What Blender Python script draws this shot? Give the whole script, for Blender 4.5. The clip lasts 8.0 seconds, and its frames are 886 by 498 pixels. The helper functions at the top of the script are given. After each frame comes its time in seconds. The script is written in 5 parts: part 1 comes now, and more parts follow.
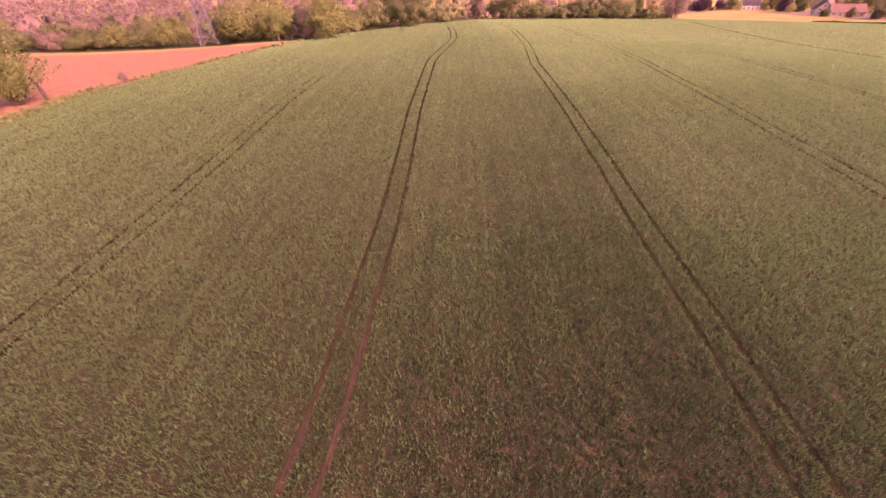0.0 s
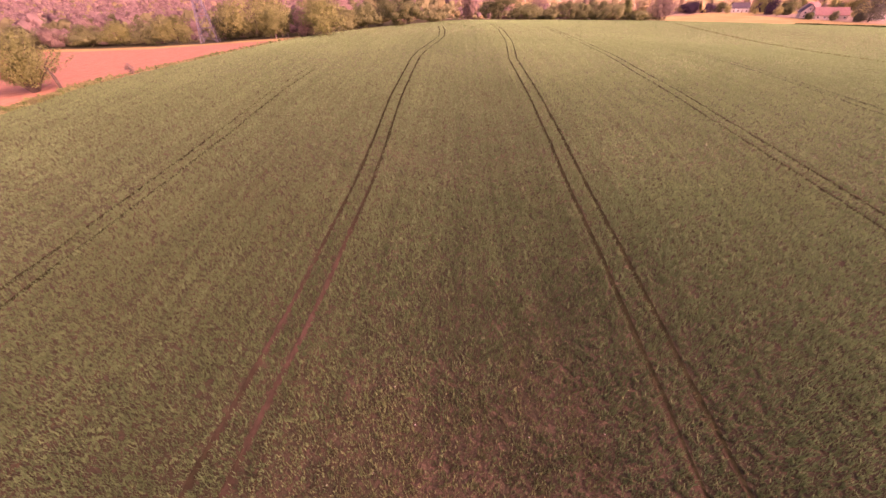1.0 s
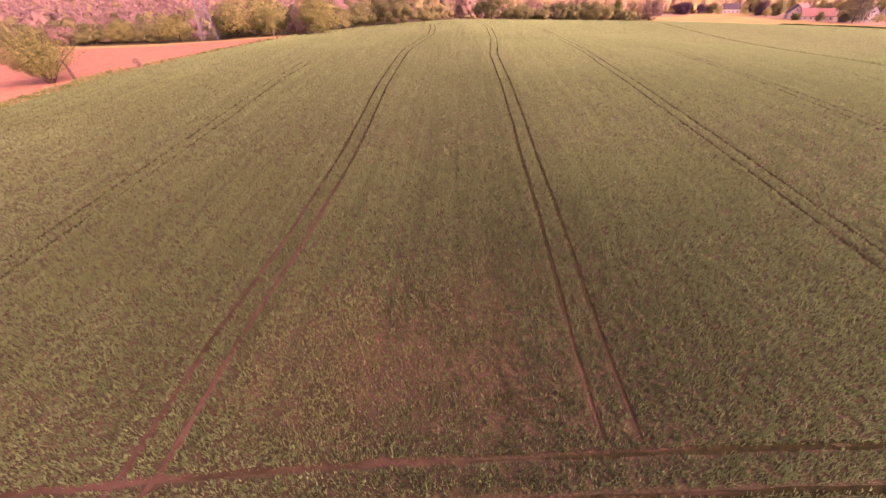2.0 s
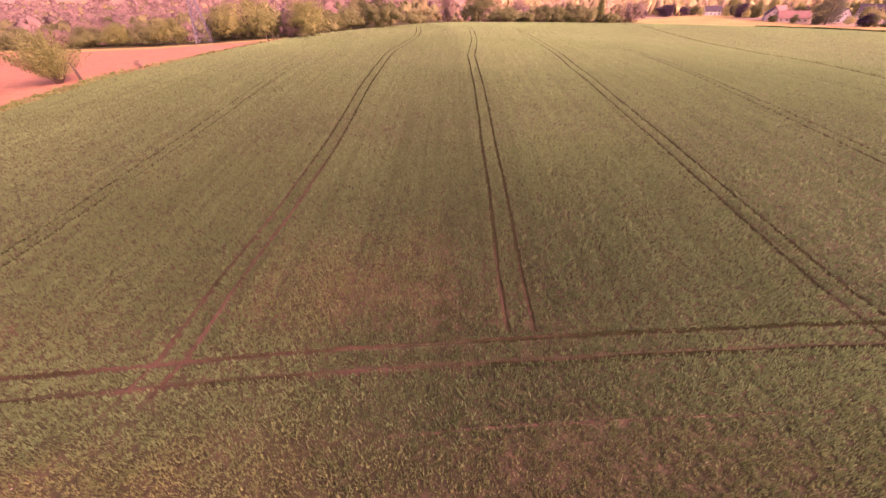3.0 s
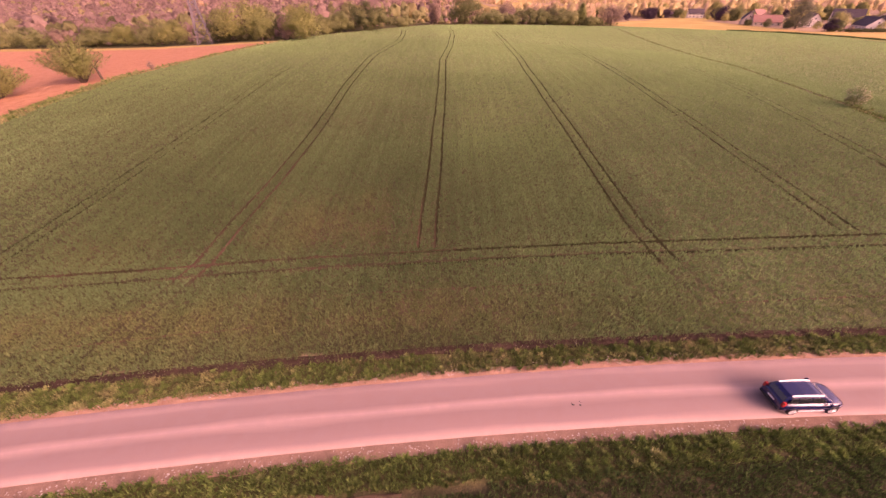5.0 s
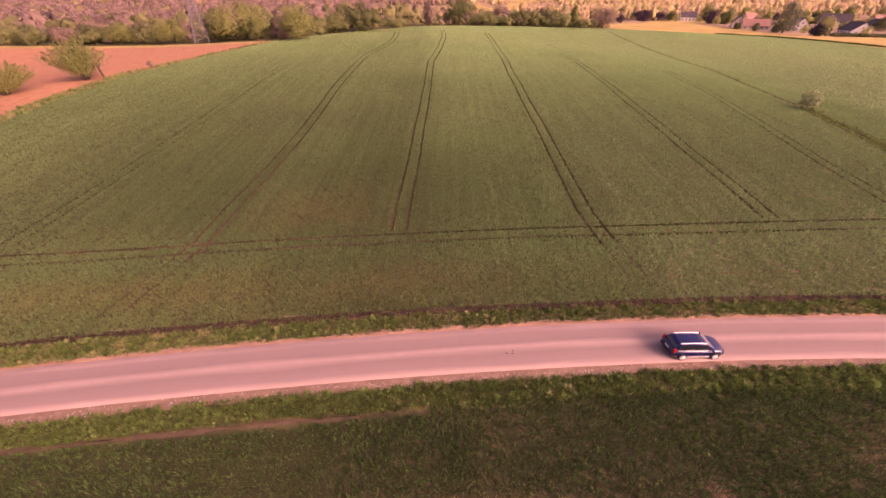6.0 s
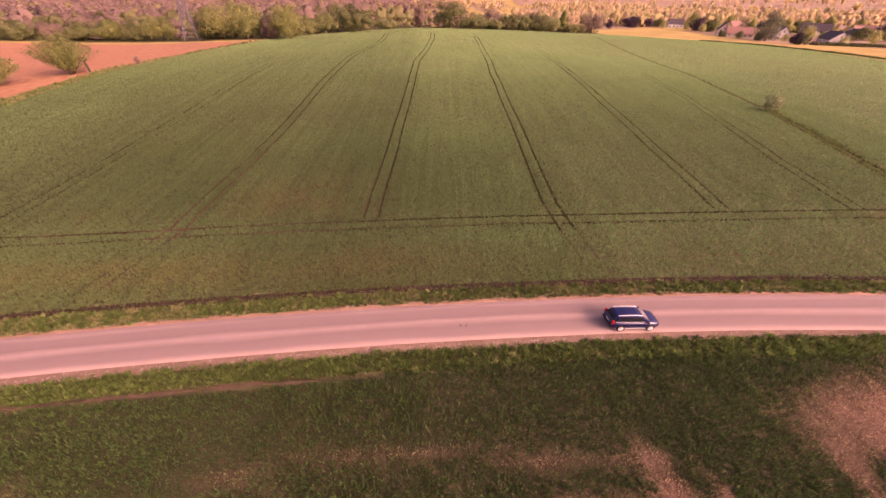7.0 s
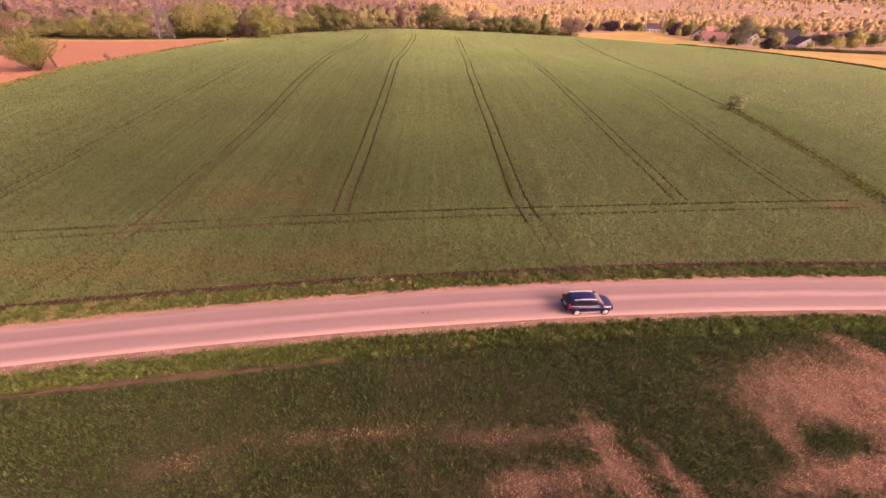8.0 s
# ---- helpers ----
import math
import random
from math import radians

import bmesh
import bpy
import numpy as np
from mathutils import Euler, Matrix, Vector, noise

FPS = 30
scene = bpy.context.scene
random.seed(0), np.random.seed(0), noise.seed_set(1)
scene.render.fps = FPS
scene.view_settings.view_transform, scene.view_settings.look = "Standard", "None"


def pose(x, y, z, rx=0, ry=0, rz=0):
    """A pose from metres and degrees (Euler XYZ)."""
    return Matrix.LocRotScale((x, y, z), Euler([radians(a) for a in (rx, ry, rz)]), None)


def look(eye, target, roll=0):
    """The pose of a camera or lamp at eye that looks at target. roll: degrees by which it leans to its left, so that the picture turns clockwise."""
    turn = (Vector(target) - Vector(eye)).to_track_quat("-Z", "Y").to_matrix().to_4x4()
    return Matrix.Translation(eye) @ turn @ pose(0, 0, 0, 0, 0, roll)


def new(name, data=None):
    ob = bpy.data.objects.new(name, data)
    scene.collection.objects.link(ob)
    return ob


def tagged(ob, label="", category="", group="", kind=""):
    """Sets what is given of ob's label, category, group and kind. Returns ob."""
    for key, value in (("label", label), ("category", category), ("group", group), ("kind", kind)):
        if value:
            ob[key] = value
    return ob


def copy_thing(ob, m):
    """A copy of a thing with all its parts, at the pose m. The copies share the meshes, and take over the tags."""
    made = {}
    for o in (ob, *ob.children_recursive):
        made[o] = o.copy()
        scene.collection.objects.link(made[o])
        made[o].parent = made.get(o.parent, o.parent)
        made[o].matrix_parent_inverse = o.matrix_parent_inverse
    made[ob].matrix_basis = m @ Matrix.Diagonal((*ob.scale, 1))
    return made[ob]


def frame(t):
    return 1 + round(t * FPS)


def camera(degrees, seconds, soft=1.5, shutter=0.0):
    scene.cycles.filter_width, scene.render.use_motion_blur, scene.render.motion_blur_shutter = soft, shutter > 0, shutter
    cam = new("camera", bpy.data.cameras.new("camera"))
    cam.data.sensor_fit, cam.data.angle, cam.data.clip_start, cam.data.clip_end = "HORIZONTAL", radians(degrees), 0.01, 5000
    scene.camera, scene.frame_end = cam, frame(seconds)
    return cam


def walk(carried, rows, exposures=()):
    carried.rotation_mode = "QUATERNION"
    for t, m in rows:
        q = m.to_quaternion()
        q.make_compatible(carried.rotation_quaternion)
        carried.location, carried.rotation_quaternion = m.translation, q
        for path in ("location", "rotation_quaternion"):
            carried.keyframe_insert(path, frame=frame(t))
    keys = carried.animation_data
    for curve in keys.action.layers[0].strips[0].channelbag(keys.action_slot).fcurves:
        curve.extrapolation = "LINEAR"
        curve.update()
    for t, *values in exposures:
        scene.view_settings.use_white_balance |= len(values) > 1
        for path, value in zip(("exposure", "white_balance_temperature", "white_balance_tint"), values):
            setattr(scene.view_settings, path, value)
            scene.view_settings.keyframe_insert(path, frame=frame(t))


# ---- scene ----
cam = camera(103.5, 8.0)
METRES, EYE, TILT, LEAN, TURN = 57.0, 19.7, -36.5, 1.0, 0.0
ROWS = [
    (0.0, 0.0, 0.0, 0.0, 0.0, 0.0, -0.0),
    (0.5, 0.031, -0.0525, -0.0434, -0.19, 0.13, -0.01),
    (1.0, 0.0619, -0.1049, -0.0868, -0.29, 0.21, -0.13),
    (1.5, 0.0923, -0.1584, -0.1306, -0.27, 0.19, -0.26),
    (3.0, 0.1797, -0.3406, -0.2402, -1.23, 0.46, 0.44),
    (3.5, 0.2096, -0.4054, -0.2717, -1.5, 0.48, 0.69),
    (4.0, 0.2398, -0.4699, -0.3007, -1.61, 0.5, 0.72),
    (4.5, 0.2697, -0.5335, -0.3263, -1.62, 0.34, 0.48),
    (6.0, 0.3576, -0.6871, -0.3836, -2.14, 0.1, -0.03),
    (6.5, 0.3857, -0.7137, -0.4032, -2.33, 0.3, -0.38),
    (7.0, 0.4126, -0.7292, -0.4205, -3.18, 0.5, -0.34),
    (7.5, 0.436, -0.738, -0.4344, -4.67, 0.68, 0.32),
    (8.0, 0.4547, -0.7432, -0.4424, -5.19, 0.78, 0.29),
]
walk(cam, [(t, pose(0, 0, EYE, TILT, LEAN, TURN) @ pose(METRES * x, METRES * y, METRES * z, 90 + pitch, roll, yaw)) for t, x, y, z, yaw, pitch, roll in ROWS],
     exposures=[(0.0, 1.04, 8100, 101), (1.5, 1.13, 8100, 103), (3.5, 1.19, 8200, 102), (4.5, 0.93, 8300, 90), (6.0, 0.72, 8400, 77), (8.0, 0.73, 8400, 71)])

# ---- world and sun ----
SUN_ELEVATION, SUN_AZIMUTH = 30.0, 122.0      # degrees; azimuth clockwise from +y
world = bpy.data.worlds.new("sky")
scene.world = world
world.use_nodes = True
wn = world.node_tree
wn.nodes.clear()
sky = wn.nodes.new("ShaderNodeTexSky")
sky.sky_type, sky.sun_disc = "NISHITA", False
sky.sun_elevation, sky.sun_rotation = radians(SUN_ELEVATION), radians(SUN_AZIMUTH)
sky.dust_density, sky.air_density, sky.ozone_density = 6.0, 0.7, 0.5
back = wn.nodes.new("ShaderNodeBackground")
back.inputs["Strength"].default_value = 0.15
wout = wn.nodes.new("ShaderNodeOutputWorld")
wn.links.new(sky.outputs[0], back.inputs[0])
wn.links.new(back.outputs[0], wout.inputs[0])

sun_data = bpy.data.lights.new("sun", "SUN")
sun_data.energy, sun_data.angle, sun_data.color = 1.2, radians(28.0), (1.0, 0.86, 0.68)
sun = new("sun", sun_data)
az, el = radians(SUN_AZIMUTH), radians(SUN_ELEVATION)
sun.matrix_world = look((math.sin(az) * math.cos(el) * 300, math.cos(az) * math.cos(el) * 300, math.sin(el) * 300), (0, 0, 0))


# ---- material helpers ----
class Shade:
    """A node material with short ways to add and join nodes."""

    def __init__(self, name, rough=0.8, spec=0.3, metal=0.0):
        self.m = bpy.data.materials.new(name)
        self.m.use_nodes = True
        self.t = self.m.node_tree
        self.t.nodes.clear()
        self.bsdf = self.t.nodes.new("ShaderNodeBsdfPrincipled")
        out = self.t.nodes.new("ShaderNodeOutputMaterial")
        self.t.links.new(self.bsdf.outputs[0], out.inputs[0])
        self.put("Roughness", rough)
        self.put("Specular IOR Level", spec)
        self.put("Metallic", metal)
        self.coord = None

    def put(self, key, value):
        socket = self.bsdf.inputs[key]
        if isinstance(value, bpy.types.NodeSocket):
            self.t.links.new(value, socket)
        else:
            socket.default_value = (*value, 1) if isinstance(value, tuple) and len(value) == 3 else value

    def place(self):
        if self.coord is None:
            self.coord = self.t.nodes.new("ShaderNodeNewGeometry").outputs["Position"]
        return self.coord

    def local(self):
        return self.t.nodes.new("ShaderNodeTexCoord").outputs["Object"]

    def noise(self, scale, detail=3.0, rough=0.55, stretch=None, at=None, low=0.3, high=0.7):
        n = self.t.nodes.new("ShaderNodeTexNoise")
        n.inputs["Scale"].default_value, n.inputs["Detail"].default_value, n.inputs["Roughness"].default_value = scale, detail, rough
        src = at or self.place()
        if stretch:
            mp = self.t.nodes.new("ShaderNodeMapping")
            mp.inputs["Scale"].default_value = stretch
            self.t.links.new(src, mp.inputs[0])
            src = mp.outputs[0]
        self.t.links.new(src, n.inputs["Vector"])
        return self.span(n.outputs[0], low, high)

    def span(self, value, low, high, to_low=0.0, to_high=1.0):
        r = self.t.nodes.new("ShaderNodeMapRange")
        for k, v in zip(("From Min", "From Max", "To Min", "To Max"), (low, high, to_low, to_high)):
            r.inputs[k].default_value = v
        self.t.links.new(value, r.inputs["Value"])
        return r.outputs[0]

    def attr(self, name, output="Fac"):
        a = self.t.nodes.new("ShaderNodeAttribute")
        a.attribute_name = name
        return a.outputs[output]

    def island(self):
        return self.t.nodes.new("ShaderNodeNewGeometry").outputs["Random Per Island"]

    def one(self):
        return self.t.nodes.new("ShaderNodeObjectInfo").outputs["Random"]

    def calc(self, op, a, b, clamp=False):
        n = self.t.nodes.new("ShaderNodeMath")
        n.operation, n.use_clamp = op, clamp
        for socket, v in zip(n.inputs, (a, b)):
            if isinstance(v, bpy.types.NodeSocket):
                self.t.links.new(v, socket)
            else:
                socket.default_value = v
        return n.outputs[0]

    def mix(self, fac, a, b, blend="MIX"):
        n = self.t.nodes.new("ShaderNodeMix")
        n.data_type, n.blend_type = "RGBA", blend
        for socket, v in zip((n.inputs[0], n.inputs[6], n.inputs[7]), (fac, a, b)):
            if isinstance(v, bpy.types.NodeSocket):
                self.t.links.new(v, socket)
            else:
                socket.default_value = (*v, 1) if isinstance(v, tuple) and len(v) == 3 else v
        return n.outputs[2]

    def bump(self, height, strength=0.5, distance=0.05):
        b = self.t.nodes.new("ShaderNodeBump")
        b.inputs["Strength"].default_value, b.inputs["Distance"].default_value = strength, distance
        self.t.links.new(height, b.inputs["Height"])
        self.t.links.new(b.outputs[0], self.bsdf.inputs["Normal"])


def plain(name, dark, light, rough=0.6, scale=4.0, spec=0.4, metal=0.0, bump=0.0):
    """A surface that wavers between two colours, at two scales."""
    s = Shade(name, rough, spec, metal)
    where = s.local()
    broad = s.noise(scale, 2, at=where)
    fine = s.noise(scale * 9, 4, at=where)
    s.put("Base Color", s.mix(s.calc("ADD", s.calc("MULTIPLY", broad, 0.55), s.calc("MULTIPLY", fine, 0.45)), dark, light))
    if bump:
        s.bump(fine, bump, 0.02)
    return s.m


def thin_leaf(s, colour, share):
    """Lets a share of the light pass through a leaf."""
    thin = s.t.nodes.new("ShaderNodeBsdfTranslucent")
    s.t.links.new(colour, thin.inputs[0])
    both = s.t.nodes.new("ShaderNodeMixShader")
    both.inputs[0].default_value = share
    out = [n for n in s.t.nodes if n.type == "OUTPUT_MATERIAL"][0]
    s.t.links.new(s.bsdf.outputs[0], both.inputs[1])
    s.t.links.new(thin.outputs[0], both.inputs[2])
    s.t.links.new(both.outputs[0], out.inputs[0])


def leafy(name, colours, rough=0.7, glow=0.42):
    """Leaves: each takes its own shade; light passes through a little."""
    s = Shade(name, rough, 0.2)
    leaf = s.mix(s.span(s.island(), 0.0, 0.6), colours[0], colours[1])
    leaf = s.mix(s.span(s.island(), 0.6, 1.0), leaf, colours[2])
    tree = s.mix(s.one(), (0.85, 0.88, 0.82), (1.12, 1.06, 1.0))
    s.put("Base Color", s.mix(1.0, leaf, tree, "MULTIPLY"))
    thin_leaf(s, leaf, glow)
    return s.m


def soil_ground():
    """The land's skin: crop floor, thin stony patches, red tilled soil, straw, woodland floor."""
    s = Shade("land_soil", 0.95, 0.15)
    broad, mid, fine = s.noise(0.05, 3), s.noise(0.6, 4), s.noise(7.0, 5, 0.7)
    rows = s.noise(1.0, 3, stretch=(2.2, 0.08, 1.0))
    speck = s.calc("ADD", s.calc("MULTIPLY", fine, 0.6), s.calc("MULTIPLY", mid, 0.4))
    crop = s.mix(speck, (0.042, 0.028, 0.018), (0.115, 0.073, 0.046))
    crop = s.mix(s.calc("MULTIPLY", broad, 0.25), crop, (0.07, 0.066, 0.03))
    more = s.t.nodes.new("ShaderNodeSeparateColor")
    s.t.links.new(s.attr("rough_land", "Color"), more.inputs[0])
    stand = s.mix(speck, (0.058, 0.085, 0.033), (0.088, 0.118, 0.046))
    # The floor takes the same painted haze, lightened by the blue channel
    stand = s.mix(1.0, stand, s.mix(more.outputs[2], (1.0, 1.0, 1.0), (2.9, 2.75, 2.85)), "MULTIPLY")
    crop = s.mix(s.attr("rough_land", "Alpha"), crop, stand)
    crop = s.mix(s.calc("MULTIPLY", rows, 0.25), crop, (0.06, 0.06, 0.025))
    bare = s.mix(speck, (0.13, 0.075, 0.047), (0.34, 0.208, 0.138))
    red = s.mix(s.calc("ADD", s.calc("MULTIPLY", rows, 0.5), s.calc("MULTIPLY", mid, 0.5)), (0.38, 0.175, 0.095), (0.58, 0.3, 0.175))
    straw = s.mix(s.noise(0.03, 4), (0.4, 0.3, 0.1), (0.54, 0.41, 0.145))
    wood = s.mix(s.noise(0.02, 4), (0.3, 0.215, 0.16), (0.46, 0.34, 0.22))
    verge = s.mix(speck, (0.06, 0.07, 0.025), (0.17, 0.15, 0.065))
    split = s.t.nodes.new("ShaderNodeSeparateColor")
    s.t.links.new(s.attr("cover", "Color"), split.inputs[0])
    ragged = s.calc("MULTIPLY", s.calc("SUBTRACT", speck, 0.5), 0.5)
    def mask(v):
        return s.span(s.calc("ADD", v, ragged), 0.3, 0.7)
    c = s.mix(s.span(s.calc("ADD", split.outputs[0], ragged), 0.05, 0.92), crop, bare)
    c = s.mix(mask(more.outputs[1]), c, verge)
    c = s.mix(mask(split.outputs[1]), c, red)
    c = s.mix(mask(more.outputs[0]), c, wood)
    c = s.mix(mask(split.outputs[2]), c, straw)
    s.put("Base Color", c)
    s.bump(s.calc("ADD", fine, mid), 0.7, 0.12)
    return s.m


def crop_leaf(name, lush, pale, dry):
    """Young cereal leaves: plants differ in depth of green; thin stands turn dry."""
    s = Shade(name, 0.6, 0.25)
    pick = s.island()
    green = s.mix(pick, lush, pale)
    patch = s.noise(0.35, 3)
    green = s.mix(s.calc("MULTIPLY", patch, 0.4), green, pale)
    tone = s.calc("ADD", s.attr("tone"), s.calc("MULTIPLY", s.calc("SUBTRACT", pick, 0.5), 0.26))
    # pale lightens the green: haze over the hill, painted per plant
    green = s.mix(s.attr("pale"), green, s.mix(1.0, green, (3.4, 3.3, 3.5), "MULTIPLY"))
    colour = s.mix(s.span(tone, 0.15, 0.95), green, dry)
    vary = s.t.nodes.new("ShaderNodeCombineColor")
    for socket in vary.inputs:
        s.t.links.new(s.attr("vigour"), socket)
    colour = s.mix(1.0, colour, vary.outputs[0], "MULTIPLY")
    s.put("Base Color", colour)
    thin_leaf(s, colour, 0.3)
    return s.m


def asphalt():
    s = Shade("asphalt", 0.85, 0.3)
    across = s.attr("across")
    fine, mid, broad = s.noise(22, 4, 0.7), s.noise(1.2, 4), s.noise(0.5, 3, stretch=(0.15, 1.4, 1))
    ramp = s.t.nodes.new("ShaderNodeValToRGB")
    stops = [(0.0, 0.85), (0.12, 0.9), (0.22, 0.3), (0.38, 0.12), (0.5, 0.85), (0.6, 0.12), (0.76, 0.25), (0.88, 0.95), (1.0, 1.0)]
    while len(ramp.color_ramp.elements) < len(stops):
        ramp.color_ramp.elements.new(0.5)
    for e, (p, v) in zip(ramp.color_ramp.elements, stops):
        e.position, e.color = p, (v, v, v, 1)
    wobble = s.calc("ADD", across, s.calc("MULTIPLY", s.calc("SUBTRACT", broad, 0.5), 0.07))
    s.t.links.new(wobble, ramp.inputs[0])
    worn = s.mix(ramp.outputs[0], (0.235, 0.158, 0.142), (0.55, 0.375, 0.315))
    worn = s.mix(s.calc("MULTIPLY", mid, 0.34), worn, (0.3, 0.235, 0.225))
    s.put("Base Color", s.mix(s.calc("MULTIPLY", fine, 0.35), worn, (0.21, 0.17, 0.165)))
    s.bump(fine, 0.3, 0.01)
    return s.m


def track_soil(name, a, b, dry=None):
    s = Shade(name, 0.95, 0.02)
    mid, fine = s.noise(1.1, 4), s.noise(11, 5, 0.7)
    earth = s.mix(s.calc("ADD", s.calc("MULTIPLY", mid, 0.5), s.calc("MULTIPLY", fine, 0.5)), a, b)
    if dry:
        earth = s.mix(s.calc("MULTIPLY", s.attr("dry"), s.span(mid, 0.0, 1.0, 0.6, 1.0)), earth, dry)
    s.put("Base Color", earth)
    s.bump(fine, 0.8, 0.06)
    return s.m


def far_leaf():
    s = Shade("far_foliage", 0.8, 0.1)
    base = s.attr("leaf", "Color")
    s.put("Base Color", s.mix(1.0, base, s.mix(s.island(), (0.92, 0.92, 0.92), (1.08, 1.08, 1.08)), "MULTIPLY"))
    thin_leaf(s, base, 0.4)
    return s.m


M_LAND = soil_ground()
M_CROP = crop_leaf("wheat_leaf", (0.07, 0.127, 0.046), (0.112, 0.178, 0.067), (0.225, 0.225, 0.078))
M_CROP_DARK = crop_leaf("dark_crop_leaf", (0.038, 0.084, 0.022), (0.096, 0.162, 0.046), (0.5, 0.35, 0.22))
M_VERGE = crop_leaf("verge_grass_leaf", (0.06, 0.115, 0.022), (0.175, 0.255, 0.07), (0.38, 0.33, 0.165))
M_ROAD = asphalt()
M_SHOULDER = track_soil("gravel_shoulder", (0.32, 0.18, 0.12), (0.56, 0.35, 0.24))
M_EDGE = track_soil("brown_shoulder", (0.2, 0.13, 0.092), (0.42, 0.275, 0.2))
# Near-black green holds the crop's shade in the ruts; third colour is open soil
M_SHADED_RUT = track_soil("shaded_rut_soil", (0.022, 0.026, 0.01), (0.054, 0.056, 0.022), (0.165, 0.097, 0.068))
M_DRILL = track_soil("drill_line_soil", (0.05, 0.044, 0.022), (0.12, 0.09, 0.048))
M_DITCH = track_soil("ditch_soil", (0.038, 0.027, 0.019), (0.11, 0.072, 0.051))
M_STRIP = track_soil("dry_strip_soil", (0.08, 0.06, 0.036), (0.2, 0.135, 0.088))
M_FARLEAF = far_leaf()
M_BARK = plain("bark", (0.06, 0.045, 0.032), (0.16, 0.12, 0.09), 0.9, 1.5, 0.2, bump=0.5)
M_PALEBARK = plain("pale_bark", (0.35, 0.3, 0.25), (0.6, 0.53, 0.45), 0.8, 1.5, 0.2)
M_STEEL = plain("galvanised_steel", (0.12, 0.11, 0.12), (0.22, 0.2, 0.215), 0.6, 1.0, 0.3, 0.1)
# Olive, bright and dark are lighter than real foliage, in place of distant haze
LEAVES = {
    "olive": leafy("olive_leaves", ((0.19, 0.222, 0.098), (0.27, 0.3, 0.13), (0.35, 0.365, 0.165))),
    "bright": leafy("bright_leaves", ((0.215, 0.25, 0.09), (0.285, 0.325, 0.118), (0.36, 0.38, 0.15))),
    "dark": leafy("dark_leaves", ((0.115, 0.142, 0.06), (0.165, 0.19, 0.08), (0.23, 0.24, 0.1))),
    "grey": leafy("grey_leaves", ((0.13, 0.145, 0.1), (0.18, 0.195, 0.135), (0.24, 0.245, 0.175))),
    "brown": leafy("brown_twigs", ((0.286, 0.202, 0.169), (0.364, 0.26, 0.215), (0.442, 0.338, 0.26))),
    "purple": leafy("purple_leaves", ((0.06, 0.038, 0.068), (0.09, 0.057, 0.093), (0.135, 0.09, 0.12))),
    # spring is bright lightened further, standing in for light and haze at distance
    "spring": leafy("lightened_spring_leaves", ((0.36, 0.36, 0.14), (0.46, 0.455, 0.18), (0.56, 0.53, 0.23))),
    "blossom": leafy("blossom_leaves", ((0.15, 0.2, 0.075), (0.29, 0.35, 0.16), (0.66, 0.66, 0.48))),
}

# ---- the lie of the land ----
SWELLS = [(-60, 60, 60, 4.57), (0, 30, 50, -1.41), (50, 40, 50, 0.62), (20, 120, 70, 4.43), (110, 40, 60, 4.04), (120, 150, 90, -1.59),
          (-20, 220, 80, 6.51), (150, 270, 90, 1.96), (0, -40, 50, 0.63), (60, -20, 45, -0.51), (-40, -15, 45, -2.38), (-120, 150, 80, -1.29)]


def land(x, y):
    """Height of the ground: a broad, gently domed field that falls to a wooded plain."""
    x, y = np.asarray(x, float), np.asarray(y, float)
    z = np.full(np.broadcast(x, y).shape, -0.81)
    for cx, cy, s, h in SWELLS:
        z = z + h * np.exp(-((x - cx) ** 2 + (y - cy) ** 2) / (2 * s * s))
    q = np.clip((np.hypot(x, y - 60) - 240) / 180, 0, 1)
    f = np.clip((np.hypot(x, y) - 900) / 2600, 0, 1)
    return z - 4 * q * q * (3 - 2 * q) + 85 * f * f * (3 - 2 * f)


def ground_at(x, y):
    return float(land(x, y))


def value_noise(x, y, seed=0):
    """Smooth noise from 0 to 1."""
    xi, yi = np.floor(x).astype(np.int64), np.floor(y).astype(np.int64)
    u, v = x - xi, y - yi
    u, v = u * u * (3 - 2 * u), v * v * (3 - 2 * v)

    def corner(a, b):
        n = (a * 374761393 + b * 668265263 + seed * 974711) & 0x7FFFFFFF
        n = ((n ^ (n >> 13)) * 1274126177) & 0x7FFFFFFF
        return ((n ^ (n >> 16)) & 0xFFFF) / 65535.0

    top = corner(xi, yi) * (1 - u) + corner(xi + 1, yi) * u
    low = corner(xi, yi + 1) * (1 - u) + corner(xi + 1, yi + 1) * u
    return top * (1 - v) + low * v


def cloudy(x, y, size, seed=0):
    return 0.55 * value_noise(x / size, y / size, seed) + 0.3 * value_noise(2.1 * x / size, 2.1 * y / size, seed + 1) + 0.15 * value_noise(4.3 * x / size, 4.3 * y / size, seed + 2)


